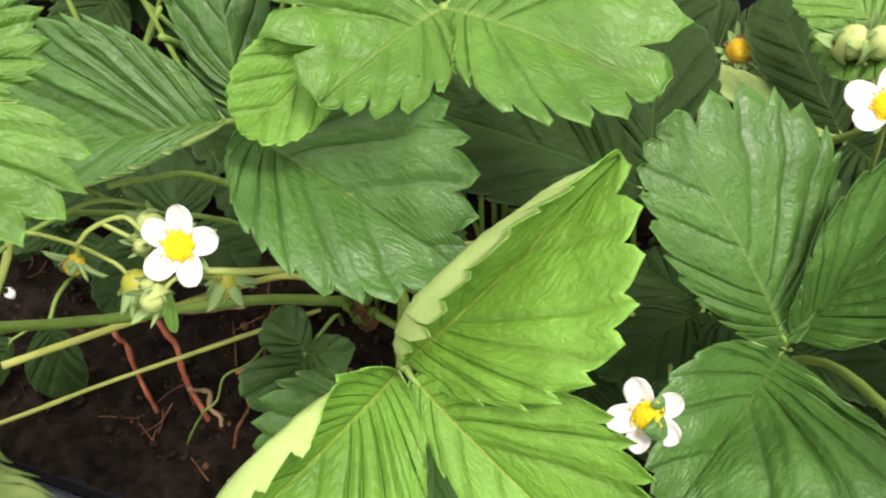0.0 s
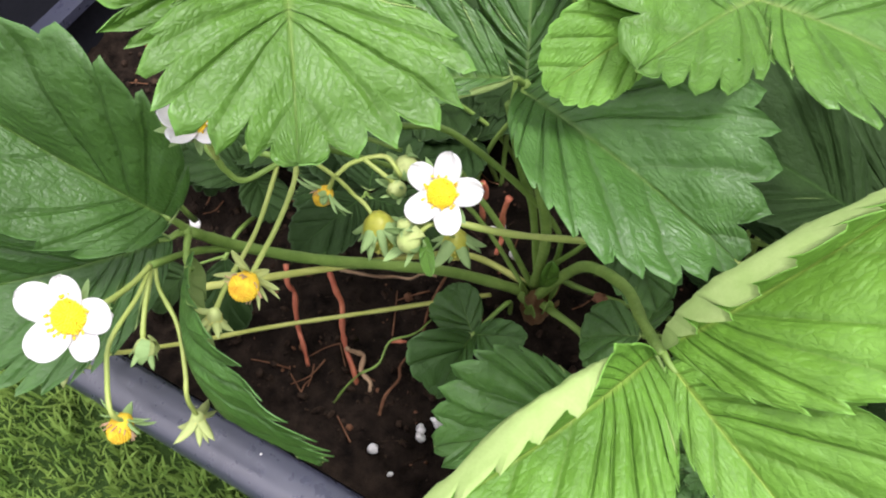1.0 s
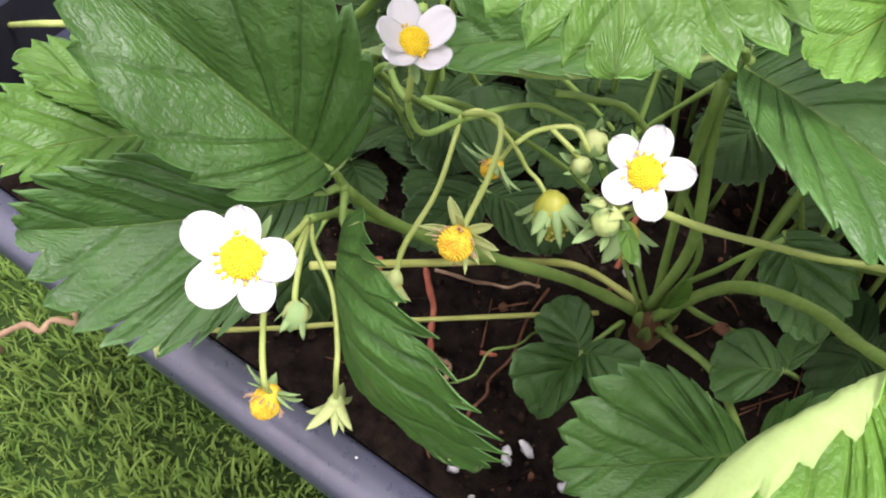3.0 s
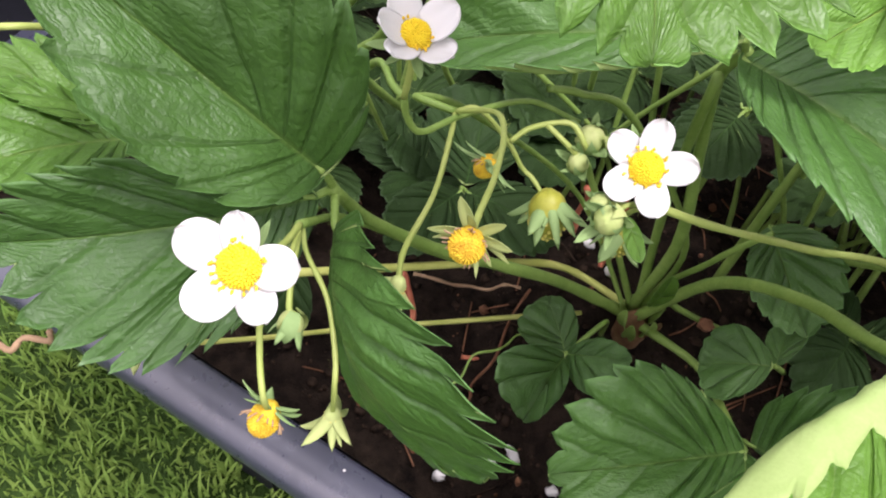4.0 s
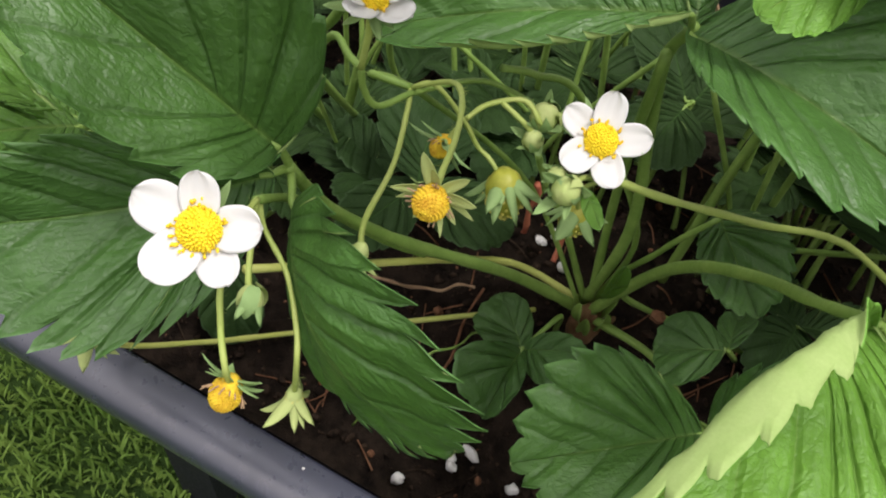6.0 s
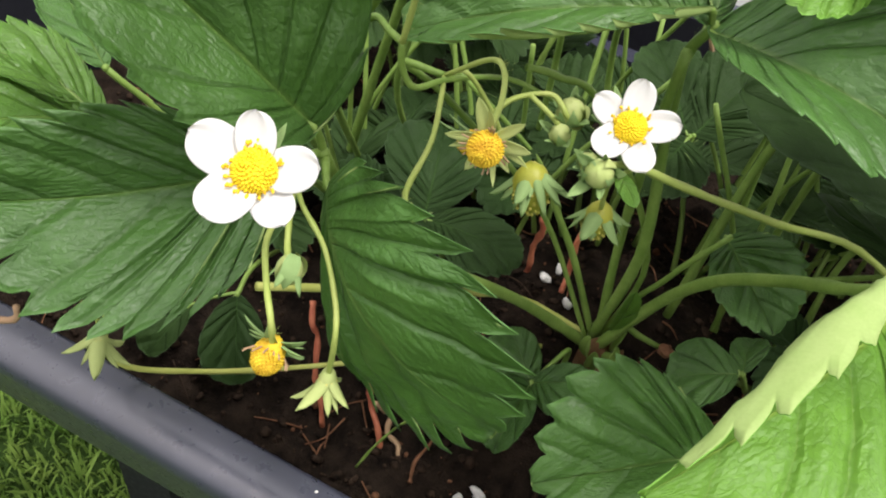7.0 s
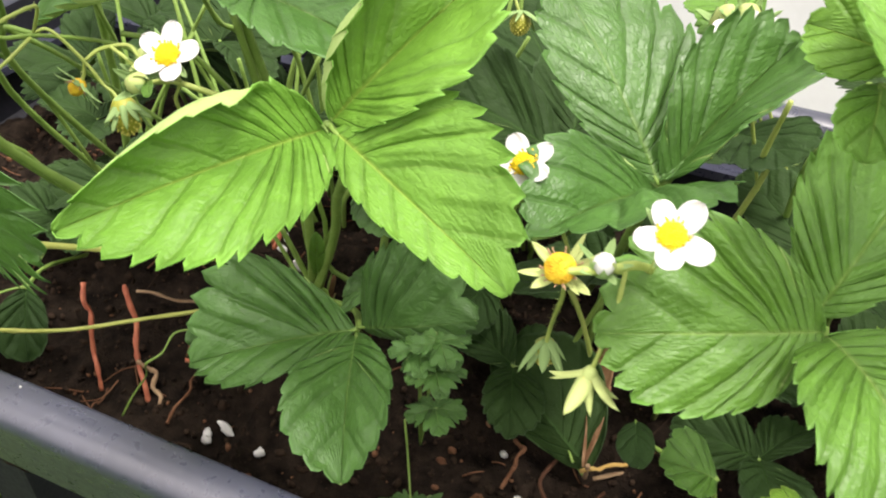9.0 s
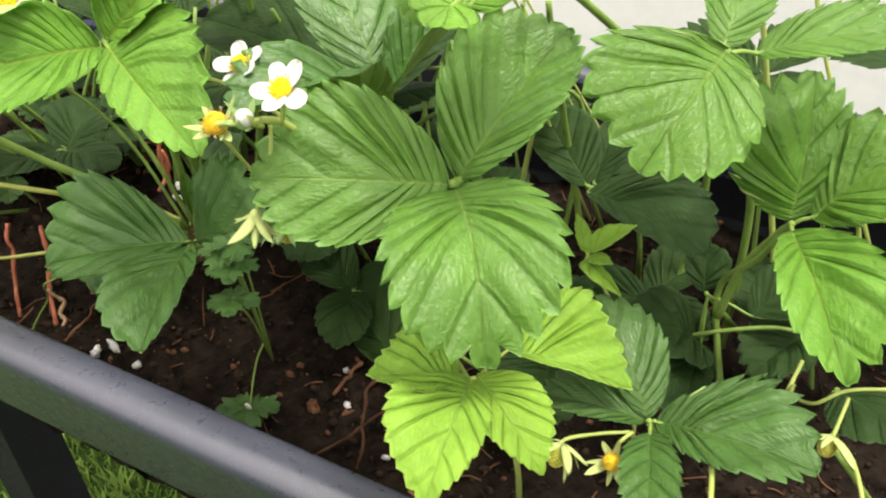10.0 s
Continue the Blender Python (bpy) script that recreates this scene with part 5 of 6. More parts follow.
weed("buttercup_weed", "low weed with deeply cut dark green leaves", (-0.0240, 0.0980, 0.3500), [(-0.0125, 0.0722, 0.4440), (-0.0040, 0.0668, 0.4420), (-0.0010, 0.0605, 0.4300), (-0.0165, 0.0790, 0.4370), (-0.0060, 0.0745, 0.4490)], LEAF_DEEP, 0.0115)
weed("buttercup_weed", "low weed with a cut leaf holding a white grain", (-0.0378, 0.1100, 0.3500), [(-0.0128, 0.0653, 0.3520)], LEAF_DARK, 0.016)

leaf(back, [(-0.245, 0.085, 0.40), (-0.240, 0.070, 0.47), (-0.2510, 0.0570, 0.5000)], [
    ((-0.2510, 0.0570, 0.5000), (-0.2890, 0.0800, 0.5020), (-0.2760, 0.0600, 0.4990), (-0.2690, 0.0800, 0.5060), dict(depth=0.16, teeth=8, curl1=0.9)),
], LEAF_DEEP, "green curled leaf under the large one", r=(0.0014, 0.001), hairs=0)

# ---- flowers, buds and fruit ----
# cluster over the rim
stalk(middle, [(-0.1477, 0.0796, 0.4526), (-0.1562, 0.0699, 0.4647), (-0.1640, 0.0525, 0.4933), (-0.1644, 0.0367, 0.5175), (-0.1621, 0.0215, 0.5353)], 0.0011, 0.001, name="flower_stalk")
flower(middle, (-0.1528, -0.0030, 0.5609), (0.22, -0.50, 0.84), 0.0238, 0.5, [(-0.1619, 0.0217, 0.5353), (-0.1593, 0.0146, 0.5403), (-0.1553, 0.0056, 0.5500)], seed=1, label="open white flower with a yellow centre", aim=(-0.1555, 0.0048, 0.5640), broad=0.85)
berry(middle, (-0.1430, -0.0150, 0.5300), (0.08, -0.85, -0.30), 0.0030, 0.0037, [(-0.1618, 0.0215, 0.5352), (-0.1576, 0.0128, 0.5377), (-0.1530, -0.0005, 0.5420), (-0.1481, -0.0079, 0.5410), (-0.1432, -0.0136, 0.5388)], faded=True, tilt=0.1, size=0.0064, sepals=10, seed=2, label="withered yellow flower hanging over the rim", bend=-0.25)
berry(middle, (-0.1390, -0.0010, 0.5060), (0.1, -0.35, -0.9), 0.0019, 0.003, [(-0.1625, 0.0231, 0.5326), (-0.1583, 0.0187, 0.5311), (-0.1495, 0.0136, 0.5278), (-0.1415, 0.0052, 0.5243), (-0.1383, 0.0002, 0.5206)], mat=SEPAL_PALE, tilt=1.12, size=0.0098, sepals=9, pale=True, seed=3, label="closed pale green calyx hanging down", bend=-0.25)
bud(middle, (-0.1513, 0.0038, 0.5293), (0.0, -0.5, -0.7), 0.0026, [(-0.1622, 0.0219, 0.5343), (-0.1570, 0.0121, 0.5324), (-0.1533, 0.0061, 0.5309)], seed=4, label="small green bud hanging down")
# cluster behind it
stalk(middle, [(-0.0982, 0.1309, 0.3860), (-0.13, 0.125, 0.45), (-0.155, 0.085, 0.515), (-0.1589, 0.0618, 0.5405), (-0.1490, 0.0629, 0.5408)], 0.001, 0.0009, name="flower_stalk")
berry(middle, (-0.1220, 0.0200, 0.5650), (0.12, -0.85, 0.22), 0.0031, 0.0034, [(-0.1490, 0.0629, 0.5408), (-0.1369, 0.0570, 0.5542), (-0.1308, 0.0491, 0.5591), (-0.1263, 0.0373, 0.5618), (-0.1243, 0.0283, 0.5626)], faded=True, tilt=-0.08, size=0.0070, sepals=11, pale=True, seed=5, label="withered yellow flower with spread sepals")
berry(middle, (-0.1335, 0.0158, 0.5451), (-0.1, -0.3, -0.9), 0.0018, 0.003, [(-0.1490, 0.0629, 0.5408), (-0.1461, 0.0559, 0.5408), (-0.1407, 0.0409, 0.5412), (-0.1382, 0.0258, 0.5413)], mat=SEPAL_PALE, tilt=1.12, size=0.0074, sepals=9, pale=True, seed=6, label="pale green calyx after flowering", bend=-0.25)
berry(middle, (-0.1236, 0.0688, 0.5136), (0.28, -0.25, -0.92), 0.0050, 0.0070, [(-0.1490, 0.0629, 0.5408), (-0.1447, 0.0660, 0.5415), (-0.1384, 0.0706, 0.5299), (-0.1342, 0.0723, 0.5211), (-0.1303, 0.0720, 0.5190)], tilt=0.80, size=0.0130, sepals=17, bend=0.05, seed=7, label="small green unripe strawberry")
berry(middle, (-0.1419, 0.0681, 0.5202), (-0.2, -0.6, -0.4), 0.0027, 0.0032, [(-0.1384, 0.0706, 0.5299), (-0.1402, 0.0708, 0.5241)], faded=True, tilt=0.55, size=0.0085, sepals=9, seed=8, label="small withered brown flower", bend=-0.25)
bud(middle, (-0.1224, 0.0834, 0.5287), (0.0, -0.3, 0.9), 0.0036, [(-0.1378, 0.0709, 0.5300), (-0.1346, 0.0755, 0.5328), (-0.1277, 0.0812, 0.5332), (-0.1222, 0.0800, 0.5297)], seed=9, label="closed green bud")
bud(middle, (-0.1221, 0.0773, 0.5262), (-0.2, -0.5, 0.7), 0.0026, [(-0.1319, 0.0773, 0.5336), (-0.1243, 0.0774, 0.5293)], seed=10, label="closed green bud")
# cluster with the second flower
stalk(right, [(0.045, 0.15, 0.36), (0.022, 0.135, 0.44), (-0.0311, 0.1269, 0.4857), (-0.0645, 0.1020, 0.5060), (-0.0872, 0.0827, 0.5214), (-0.1015, 0.0744, 0.5286)], 0.0012, 0.001, STEM_PALE, name="flower_stalk")
flower(right, (-0.1067, 0.0766, 0.5363), (0.12, -0.55, 0.83), 0.0240, 0.2, [(-0.1015, 0.0744, 0.5286)], seed=2, label="open white flower with a yellow centre", aim=(-0.1086, 0.0878, 0.5386))
bud(right, (-0.1078, 0.0613, 0.5334), (0.0, -0.7, 0.5), 0.0034, [(-0.1015, 0.0744, 0.5286), (-0.1063, 0.0694, 0.5308)], seed=12, label="round green bud")
bud(right, (-0.1117, 0.0654, 0.5319), (-0.3, -0.6, 0.6), 0.0022, [(-0.1039, 0.0718, 0.5296)], seed=13, label="small green bud")
berry(right, (-0.1070, 0.0830, 0.4990), (0.05, -0.3, -0.9), 0.0042, 0.0056, [(-0.1015, 0.0744, 0.5286), (-0.1065, 0.0760, 0.5190)], tilt=0.75, size=0.0105, sepals=15, bend=0.05, seed=14, label="small green unripe strawberry")
part("leaflet", blade((-0.1046, 0.0641, 0.5340), (-0.0970, 0.0543, 0.5351), (-0.1027, 0.0586, 0.5335), (-0.1001, 0.0609, 0.5350), LEAF_MID, teeth=3, depth=0.05, seed=901), right, "small leafy bract")
# upper flower
stalk(back, [(-0.22, 0.15, 0.37), (-0.215, 0.11, 0.48), (-0.1761, 0.0590, 0.5370), (-0.1643, 0.0545, 0.5546), (-0.1566, 0.0486, 0.5577), (-0.1529, 0.0474, 0.5573)], 0.00095, 0.0008, STEM, name="flower_stalk")
flower(back, (-0.1482, 0.0431, 0.5795), (0.17, -0.12, 0.97), 0.0188, 0.3, [(-0.1529, 0.0474, 0.5573), (-0.1500, 0.0450, 0.5690)], seed=3, tilt=0.5, label="half-open white flower", aim=(-0.1460, 0.0331, 0.5770), broad=0.9)
stalk(back, [(-0.1529, 0.0474, 0.5573), (-0.1528, 0.0485, 0.5502), (-0.1506, 0.0513, 0.5441), (-0.1472, 0.0634, 0.5403), (-0.1403, 0.0842, 0.5302), (-0.1281, 0.0899, 0.5250)], 0.0008, 0.0007, STEM)
# right-hand cluster
stalk(right, [(0.07, 0.15, 0.36), (0.075, 0.10, 0.46), (0.0635, 0.0437, 0.5331), (0.0520, 0.0309, 0.5398), (0.0449, 0.0272, 0.5401)], 0.0012, 0.001, STEM_PALE, name="flower_stalk")
flower(right, (0.0658, 0.0350, 0.5520), (0.0, -0.5, 0.86), 0.0195, 0.9, [(0.0628, 0.0360, 0.5395)], seed=4, label="open white flower with a yellow centre", aim=(0.0621, 0.0376, 0.5556))
flower(right, (0.0200, 0.0690, 0.5364), (-0.1, -0.5, 0.86), 0.0200, 0.1, [(0.03, 0.11, 0.47), (0.0261, 0.0780, 0.5220)], seed=5, label="open white flower half under a leaf", aim=(0.0221, 0.0690, 0.5434))
berry(right, (0.0433, 0.0288, 0.5390), (0.0, -0.55, 0.8), 0.0036, 0.0032, [(0.0468, 0.0303, 0.5386)], faded=True, tilt=-0.05, size=0.0085, sepals=9, pale=True, seed=15, label="withered yellow flower like a star")
bud(right, (0.0527, 0.0316, 0.5416), (0.1, -0.5, 0.8), 0.0028, [(0.0565, 0.0352, 0.5378)], seed=16, open_=0.25, label="white bud about to open")
berry(right, (0.0356, 0.0598, 0.4770), (0.03, -0.15, -0.98), 0.0036, 0.0052, [(0.0452, 0.0278, 0.5362), (0.0425, 0.0390, 0.5190), (0.0372, 0.0560, 0.4930)], tilt=0.55, size=0.0105, sepals=10, seed=17, label="small yellow-green fruit hanging down")
berry(right, (0.0553, 0.0255, 0.5105), (-0.1, -0.2, -0.95), 0.0022, 0.003, [(0.0572, 0.0372, 0.5375), (0.0573, 0.0347, 0.5283), (0.0568, 0.0295, 0.5200)], mat=SEPAL_PALE, tilt=0.95, size=0.0105, sepals=9, pale=True, seed=18, label="closed pale calyx hanging down", bend=-0.25)
# far-right cluster
stalk(end, [(0.20, 0.13, 0.36), (0.215, 0.11, 0.43), (0.2163, 0.1037, 0.4339), (0.2234, 0.0889, 0.4475), (0.2319, 0.0936, 0.4532), (0.2470, 0.0965, 0.4582)], 0.0007, 0.0006, STEM_PALE, name="flower_stalk")
berry(end, (0.2304, 0.0735, 0.4466), (-0.1, -0.5, -0.5), 0.0028, 0.0035, [(0.2328, 0.0921, 0.4516), (0.2316, 0.0812, 0.4473)], tilt=0.22, size=0.011, sepals=8, pale=True, seed=19, label="pale yellow calyx")
stalk(end, [(0.2305, 0.0782, 0.4470), (0.2381, 0.0679, 0.4489), (0.2438, 0.0557, 0.4451)], 0.0007, 0.0007, STEM_PALE)
berry(end, (0.1728, 0.0361, 0.4477), (0.0, -0.7, 0.6), 0.0026, 0.003, [(0.1747, 0.0512, 0.4469), (0.1724, 0.0440, 0.4478)], faded=True, tilt=0.1, size=0.0078, sepals=8, pale=True, seed=20, label="small withered yellow flower")
berry(end, (0.1582, 0.0283, 0.4515), (-0.2, -0.5, -0.7), 0.003, 0.004, [(0.1739, 0.0509, 0.4468), (0.1658, 0.0438, 0.4491), (0.1580, 0.0342, 0.4523)], tilt=0.22, size=0.0095, sepals=8, pale=True, seed=21, label="pale yellow hanging calyx")
# back of the bed
flower(right, (0.0642, 0.1749, 0.5371), (-0.1, -0.35, 0.93), 0.025, 0.4, [(0.10, 0.22, 0.40), (0.0685, 0.1781, 0.5210)], seed=6, label="open white flower at the back")
bud(right, (0.0541, 0.2016, 0.5311), (-0.2, -0.3, 0.9), 0.0052, [(0.10, 0.24, 0.42), (0.0652, 0.1992, 0.5179)], seed=22, label="plump green bud")
bud(right, (0.0614, 0.2017, 0.5333), (0.0, -0.3, 0.9), 0.005, [(0.11, 0.24, 0.42)], seed=23, label="plump green bud")
berry(right, (0.0289, 0.2449, 0.4704), (-0.1, -0.4, 0.8), 0.0045, 0.004, [(0.06, 0.25, 0.44)], faded=True, tilt=0.3, size=0.011, sepals=9, seed=24, label="withered yellow flower at the back")
berry(end, (-0.0229, 0.1877, 0.5187), (0.0, -0.4, -0.6), 0.004, 0.005, [(-0.0299, 0.1939, 0.5315), (-0.0257, 0.1905, 0.5243)], tilt=0.22, size=0.009, sepals=8, seed=25, label="green fruit at the back of the bed")

berry(back, (-0.2106, 0.0002, 0.4655), (0.0, -0.3, -0.95), 0.002, 0.003, [(-0.1950, 0.0110, 0.5040), (-0.2040, 0.0060, 0.4900), (-0.2095, 0.0020, 0.4770)], mat=SEPAL_PALE, tilt=1.12, size=0.0130, sepals=9, pale=True, seed=31, label="pale green calyx hanging by the rim", bend=-0.25)
stalk(back, [(-0.3356, 0.1164, 0.4184), (-0.3485, 0.0936, 0.4321), (-0.3565, 0.0726, 0.4445), (-0.4570, 0.0936, 0.3700)], 0.0016, 0.0014, STEM_PALE, name="runner", label="yellow-green runner by the end wall")

# ---- stalks between ----
stalk(middle, [(-0.1150, 0.1260, 0.3790), (-0.1292, 0.1144, 0.3801), (-0.1601, 0.0890, 0.3816), (-0.1909, 0.0636, 0.3831), (-0.2096, 0.0343, 0.4037), (-0.2205, 0.0098, 0.4331), (-0.2150, 0.0110, 0.4700), (-0.1980, 0.0120, 0.5000)], 0.0011, 0.0009, RUNNER, name="runner", label="pale green runner over the soil")
stalk(middle, [(-0.0994, 0.1354, 0.3860), (-0.1282, 0.1332, 0.3921), (-0.1470, 0.1157, 0.4037), (-0.1670, 0.0868, 0.4225), (-0.1940, 0.0465, 0.4489)], 0.0016, 0.0014, RUNNER, name="runner", label="pale green runner over the soil")
stalk(middle, [(-0.0958, 0.1359, 0.3860), (-0.0915, 0.1351, 0.4405), (-0.1188, 0.1099, 0.5124), (-0.1310, 0.0966, 0.5273), (-0.1377, 0.0892, 0.5320)], 0.0012, 0.001, STEM)
stalk(middle, [(-0.0970, 0.1334, 0.3860), (-0.1149, 0.1339, 0.4245), (-0.1285, 0.1321, 0.4497), (-0.1323, 0.1288, 0.4634)], 0.0014, 0.0012, STEM)
stalk(middle, [(-0.0964, 0.1349, 0.3860), (-0.1029, 0.1353, 0.4454), (-0.1040, 0.1216, 0.4937), (-0.1035, 0.1088, 0.5400)], 0.0018, 0.0014, STEM)
stalk(back, [(-0.23, 0.18, 0.37), (-0.1990, 0.0932, 0.4977), (-0.1794, 0.0775, 0.5352), (-0.1623, 0.0658, 0.5638)], 0.0016, 0.0012, STEM)
stalk(back, [(-0.24, 0.17, 0.37), (-0.2246, 0.1038, 0.4798), (-0.1968, 0.0890, 0.5293), (-0.1778, 0.0776, 0.5558)], 0.0016, 0.0012, STEM)
stalk(back, [(-0.20, 0.19, 0.37), (-0.2066, 0.1585, 0.4416), (-0.1969, 0.1436, 0.4880), (-0.1882, 0.1235, 0.5325)], 0.0014, 0.0012, STEM)
stalk(back, [(-0.16, 0.21, 0.37), (-0.1537, 0.1824, 0.4772), (-0.1532, 0.1614, 0.5031), (-0.1483, 0.1429, 0.5320)], 0.0014, 0.0012, STEM)
stalk(back, [(-0.12, 0.20, 0.37), (-0.1354, 0.1954, 0.4691), (-0.1318, 0.1702, 0.5058), (-0.1309, 0.1502, 0.5343)], 0.0014, 0.0012, STEM)
stalk(back, [(-0.06, 0.21, 0.37), (-0.0683, 0.2046, 0.4480), (-0.0696, 0.1878, 0.4945), (-0.0751, 0.1699, 0.5230)], 0.0016, 0.0012, STEM)
stalk(back, [(-0.05, 0.20, 0.37), (-0.0498, 0.1933, 0.4523), (-0.0488, 0.1855, 0.4761), (-0.0506, 0.1705, 0.5081)], 0.0016, 0.0012, STEM)
stalk(back, [(-0.0994, 0.2355, 0.4566), (-0.1093, 0.2299, 0.4786), (-0.1170, 0.2221, 0.4978)], 0.0009, 0.0008, STEM_DRY, name="dry_stalk", label="dry straw-coloured stalk")
stalk(right, [(-0.03, 0.16, 0.37), (-0.0888, 0.1381, 0.3992), (-0.0815, 0.1348, 0.4381), (-0.0698, 0.1360, 0.4652)], 0.0014, 0.001, STEM)
stalk(right, [(0.06, 0.20, 0.37), (0.0827, 0.1814, 0.4753), (0.0810, 0.1776, 0.4880), (0.0845, 0.1721, 0.5190)], 0.0014, 0.001, STEM_PALE)
stalk(right, [(0.10, 0.22, 0.37), (0.0967, 0.1769, 0.4880), (0.1027, 0.1493, 0.5210), (0.1034, 0.1399, 0.5467)], 0.0016, 0.0012, STEM)
stalk(right, [(0.02, 0.21, 0.37), (0.0516, 0.2006, 0.4672), (0.0633, 0.1886, 0.5036), (0.0658, 0.1773, 0.5262)], 0.0016, 0.0012, STEM)
stalk(end, [(0.19, 0.16, 0.36), (0.1760, 0.1749, 0.4120), (0.1905, 0.1550, 0.4500), (0.1998, 0.1478, 0.4740)], 0.0016, 0.0012, STEM)
stalk(end, [(0.15, 0.17, 0.36), (0.1643, 0.1655, 0.3875), (0.1980, 0.1705, 0.4042), (0.2160, 0.1728, 0.4064)], 0.001, 0.0009, STEM)
stalk(end, [(0.2168, 0.1348, 0.4235), (0.2149, 0.1194, 0.4214), (0.2126, 0.0985, 0.4285)], 0.0008, 0.0007, STEM_PALE)
stalk(end, [(0.2073, 0.0103, 0.4582), (0.2018, 0.0388, 0.4554), (0.1974, 0.0508, 0.4529)], 0.0008, 0.0007, STEM_PALE)
stalk(end, [(0.20, 0.22, 0.37), (0.1664, 0.2145, 0.5217), (0.1521, 0.2001, 0.5472)], 0.0014, 0.001, STEM_PALE)
stalk(end, [(0.25, 0.24, 0.37), (0.1856, 0.2363, 0.5167), (0.1894, 0.2428, 0.5342)], 0.001, 0.001, STEM_PALE)
stalk(end, [(0.27, 0.18, 0.37), (0.2235, 0.1825, 0.4536), (0.2323, 0.1703, 0.4723)], 0.001, 0.001, STEM_PALE)
stalk(right, [(0.0789, 0.1284, 0.3520), (0.0642, 0.1206, 0.3520), (0.0536, 0.1124, 0.3520)], 0.0011, 0.001, STEM_DRY, name="dry_stalk", label="dry yellow stalk on the soil")
stalk(right, [(0.0498, 0.1131, 0.3500), (0.0292, 0.1309, 0.3520), (0.0035, 0.1534, 0.3600), (-0.0154, 0.1547, 0.3700)], 0.0009, 0.0008, STEM, name="runner")


# ---- dead runners, grains and chips on the soil ----
def dead_runner(points, r, mat, label):
    rng = np.random.default_rng(int(1000 * abs(points[0][0]) + 7000 * points[0][1]))
    line = [V(*points[0])]
    for a, b in zip(points, points[1:]):
        a, b = V(*a), V(*b)
        side = 0.07 * np.linalg.norm(b - a)
        line += [a + (b - a) * f + side * rng.standard_normal(3) for f in (0.35, 0.7)] + [b]
    points = [tuple(q) for q in line]
    tagged(part("dead_runner", tube(points, r, r * 0.8, [mat], sides=7, steps=4, lump=0.16, seed=next(SEEDS))), label, "dead runner", "dead runners on the soil")


RED = "dried red runner standing in the soil"
dead_runner([(-0.1842, 0.0990, 0.3850), (-0.1711, 0.0848, 0.3620), (-0.1559, 0.0696, 0.3430)], 0.0014, STEM_RED, RED)
dead_runner([(-0.2028, 0.0918, 0.3850), (-0.1937, 0.0802, 0.3650), (-0.1814, 0.0660, 0.3430)], 0.0014, STEM_RED, RED)
dead_runner([(-0.1358, 0.1555, 0.4168), (-0.1359, 0.1557, 0.3947), (-0.1391, 0.1658, 0.3600)], 0.0014, STEM_RED, RED)
dead_runner([(-0.1162, 0.1414, 0.4381), (-0.1155, 0.1302, 0.4095)], 0.0014, STEM_RED, RED)
dead_runner([(-0.1705, 0.1717, 0.4029), (-0.1645, 0.1849, 0.3991), (-0.1613, 0.1958, 0.3943)], 0.0009, STEM_RED, "broken red runner between the leaves")
dead_runner([(-0.1506, 0.0936, 0.3520), (-0.1410, 0.0992, 0.3520)], 0.0013, STEM_RED, "broken orange-brown runner on the soil")
dead_runner([(-0.1651, 0.0778, 0.3600), (-0.1578, 0.0805, 0.3520), (-0.1470, 0.0680, 0.3480)], 0.0012, STEM_DRY, "curled dry brown runner on the soil")
dead_runner([(-0.1591, 0.0557, 0.3470), (-0.1457, 0.0661, 0.3792), (-0.1350, 0.0891, 0.3849), (-0.1275, 0.1045, 0.3813)], 0.0006, STEM, "thin green grass stem over the soil")
dead_runner([(-0.1375, 0.0609, 0.3470), (-0.1404, 0.0855, 0.3520), (-0.1385, 0.1263, 0.3750)], 0.0008, BARK, "dry brown stick on the soil")
dead_runner([(0.0370, 0.1170, 0.3540), (0.0450, 0.0770, 0.3560), (0.0530, 0.0590, 0.3500)], 0.0010, DRY, "dark reddish stick on the soil")
dead_runner([(0.0600, 0.1090, 0.3500), (0.0440, 0.0840, 0.3520), (0.0310, 0.0570, 0.3490)], 0.0009, DRY, "dark reddish stick on the soil")
dead_runner([(0.0720, 0.1010, 0.3540), (0.0750, 0.0930, 0.3530), (0.0800, 0.0890, 0.3500)], 0.0012, STEM_RED, "short orange-brown runner on the soil")
dead_runner([(0.0480, 0.1080, 0.3600), (0.0570, 0.1140, 0.3610), (0.0660, 0.1225, 0.3590)], 0.0011, STEM_TAN, "tan dried leaf stalk near the soil")
dead_runner([(0.0150, 0.1180, 0.3510), (0.0210, 0.1130, 0.3540), (0.0200, 0.1010, 0.3540), (0.0180, 0.0920, 0.3500)], 0.0012, BARK, "curled reddish-brown scrap on the soil")
dead_runner([(-0.0180, 0.1540, 0.3720), (0.0160, 0.1320, 0.3740), (0.0440, 0.1080, 0.3640)], 0.0008, STEM, "thin green stem along a dying leaf")
dead_runner([(-0.2486, -0.0333, 0.4536), (-0.2172, -0.0266, 0.4932), (-0.2061, -0.0197, 0.5046)], 0.0009, STEM_DRY, "dry brown stalk over the rim")
dead_runner([(-0.1830, 0.1045, 0.3764), (-0.1623, 0.1178, 0.3665), (-0.1417, 0.1233, 0.3771)], 0.0008, STEM_DRY, "thin dry stalk above the soil")


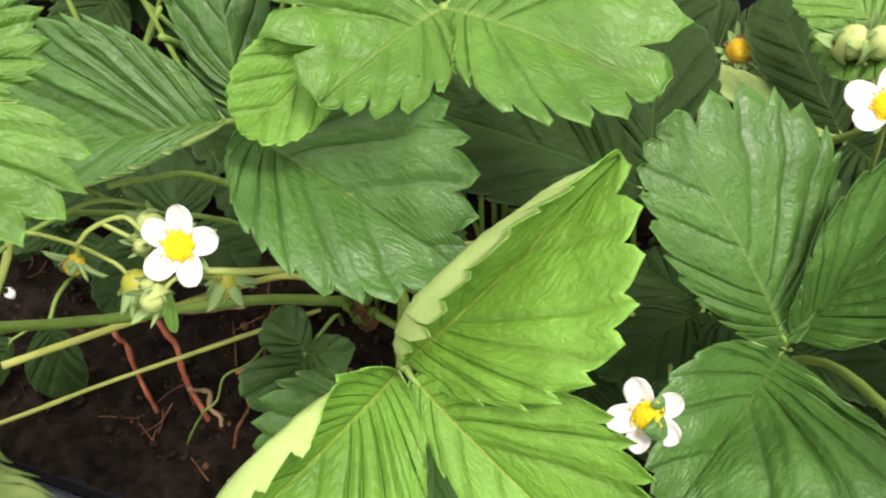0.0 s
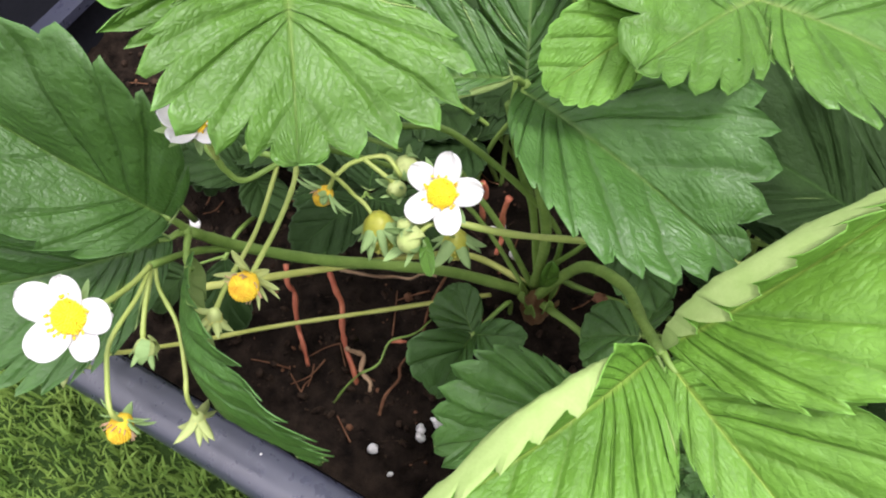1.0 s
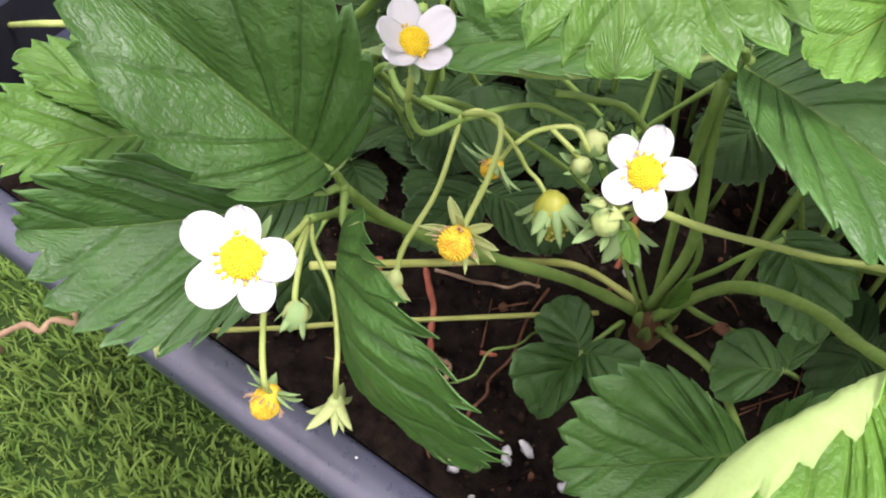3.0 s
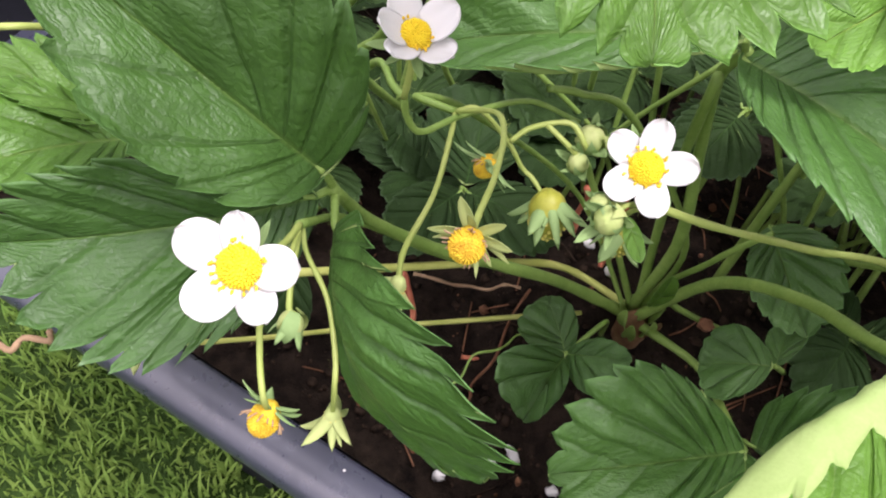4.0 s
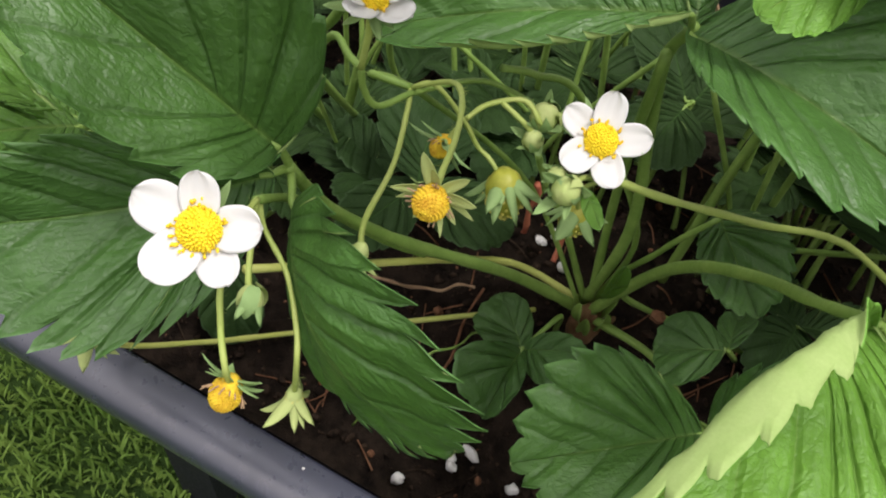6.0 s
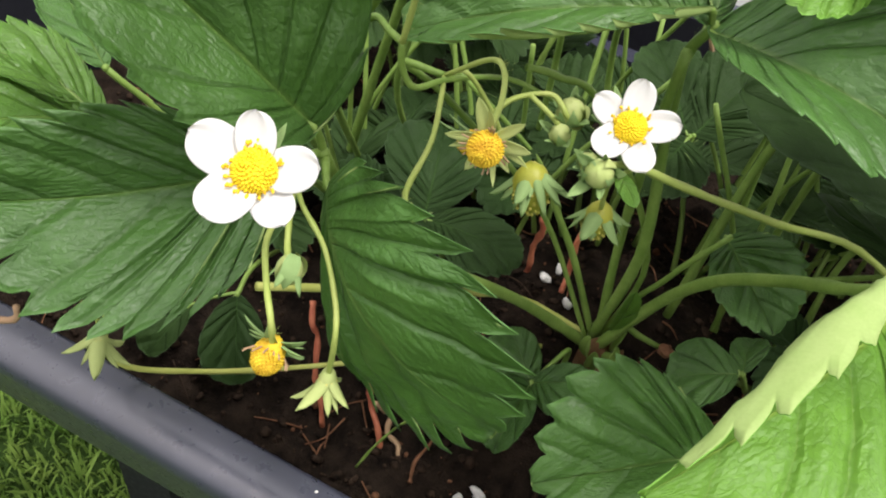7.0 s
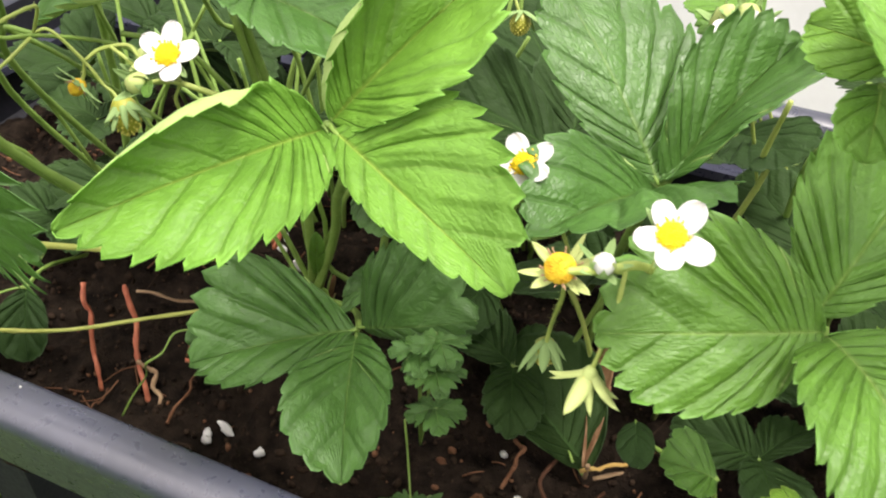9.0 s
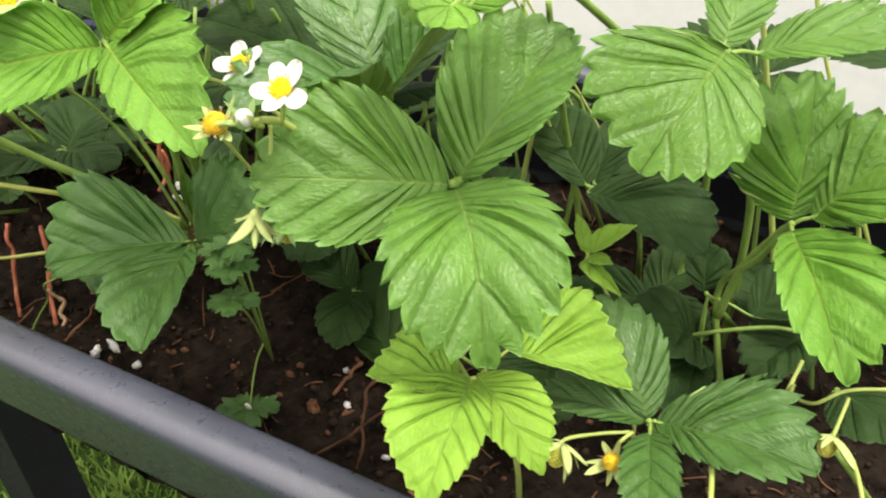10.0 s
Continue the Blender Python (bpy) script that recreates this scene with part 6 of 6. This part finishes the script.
def grain(place, r, mat, label, category, flat=0.75, seed=0, rough=False):
    rng = np.random.default_rng(seed)
    q = np.linalg.qr(rng.standard_normal((3, 3)))[0] * 0.35 + np.eye(3) * 0.8
    v, f = ball(place, (q[0] * r, q[1] * r * (0.55 if rough else 0.85), q[2] * r * flat), None, 5 if rough else 8, 7 if rough else 11, 0.2 if rough else 0.15, seed)
    tagged(part(category.replace(" ", "_"), mesh_of("grain", v, f, [mat], smooth=not rough)), label, category, category + "s on the soil")


WHITE = "white lump of perlite lying on the dark soil"
for k, (p, r) in enumerate((((-0.1112, 0.0703, 0.3460), 0.0050), ((-0.1160, 0.0616, 0.3460), 0.0033), ((-0.0904, 0.0660, 0.3450), 0.0032), ((0.0120, 0.1120, 0.3460), 0.0036),
                            ((0.0266, 0.0917, 0.3460), 0.0036), ((-0.0101, 0.0621, 0.3570), 0.0026), ((-0.1132, 0.1443, 0.3880), 0.0042), ((-0.1263, 0.1506, 0.3900), 0.0030),
                            ((-0.1219, 0.1494, 0.4000), 0.0030), ((-0.1319, 0.0463, 0.3460), 0.0048), ((-0.1194, 0.0404, 0.3450), 0.0026), ((-0.1176, 0.0648, 0.3460), 0.0028),
                            ((-0.2502, 0.0872, 0.3900), 0.0032), ((-0.4313, 0.1732, 0.3600), 0.0040), ((-0.4322, 0.1899, 0.3600), 0.0034), ((0.0596, 0.0732, 0.3460), 0.0026))):
    grain(p, r, PERLITE, WHITE, "perlite grain", 0.7, k)
CHIP = "reddish-brown bark chip lying on the soil"
for k, (p, r) in enumerate((((0.0112, 0.0836, 0.3460), 0.0085), ((0.0210, 0.1000, 0.3460), 0.0070), ((0.0310, 0.0880, 0.3460), 0.0062), ((-0.0794, 0.0793, 0.3460), 0.0052), ((-0.0701, 0.1425, 0.3900), 0.0060),
                            ((-0.0784, 0.0809, 0.3460), 0.0060), ((-0.1804, 0.1860, 0.3850), 0.0090), ((-0.1819, 0.1845, 0.3850), 0.0080), ((0.0987, 0.3142, 0.3600), 0.0060),
                            ((0.1537, 0.2900, 0.3700), 0.0045), ((-0.2288, 0.1581, 0.3800), 0.0070), ((-0.4174, 0.1234, 0.3600), 0.0060), ((0.0169, 0.1050, 0.3470), 0.0055),
                            ((0.0173, 0.1728, 0.3470), 0.0060), ((0.0474, 0.0970, 0.3470), 0.0040))):
    grain(p, r, BARK, CHIP, "bark chip", 0.4, 40 + k, True)

SPECK = "tiny white speck of perlite on the rim"
for k, p in enumerate(((-0.1484, 0.0100, 0.4212),)):
    grain(p, 0.0007, PERLITE, SPECK, "perlite speck", 0.7, 70 + k)
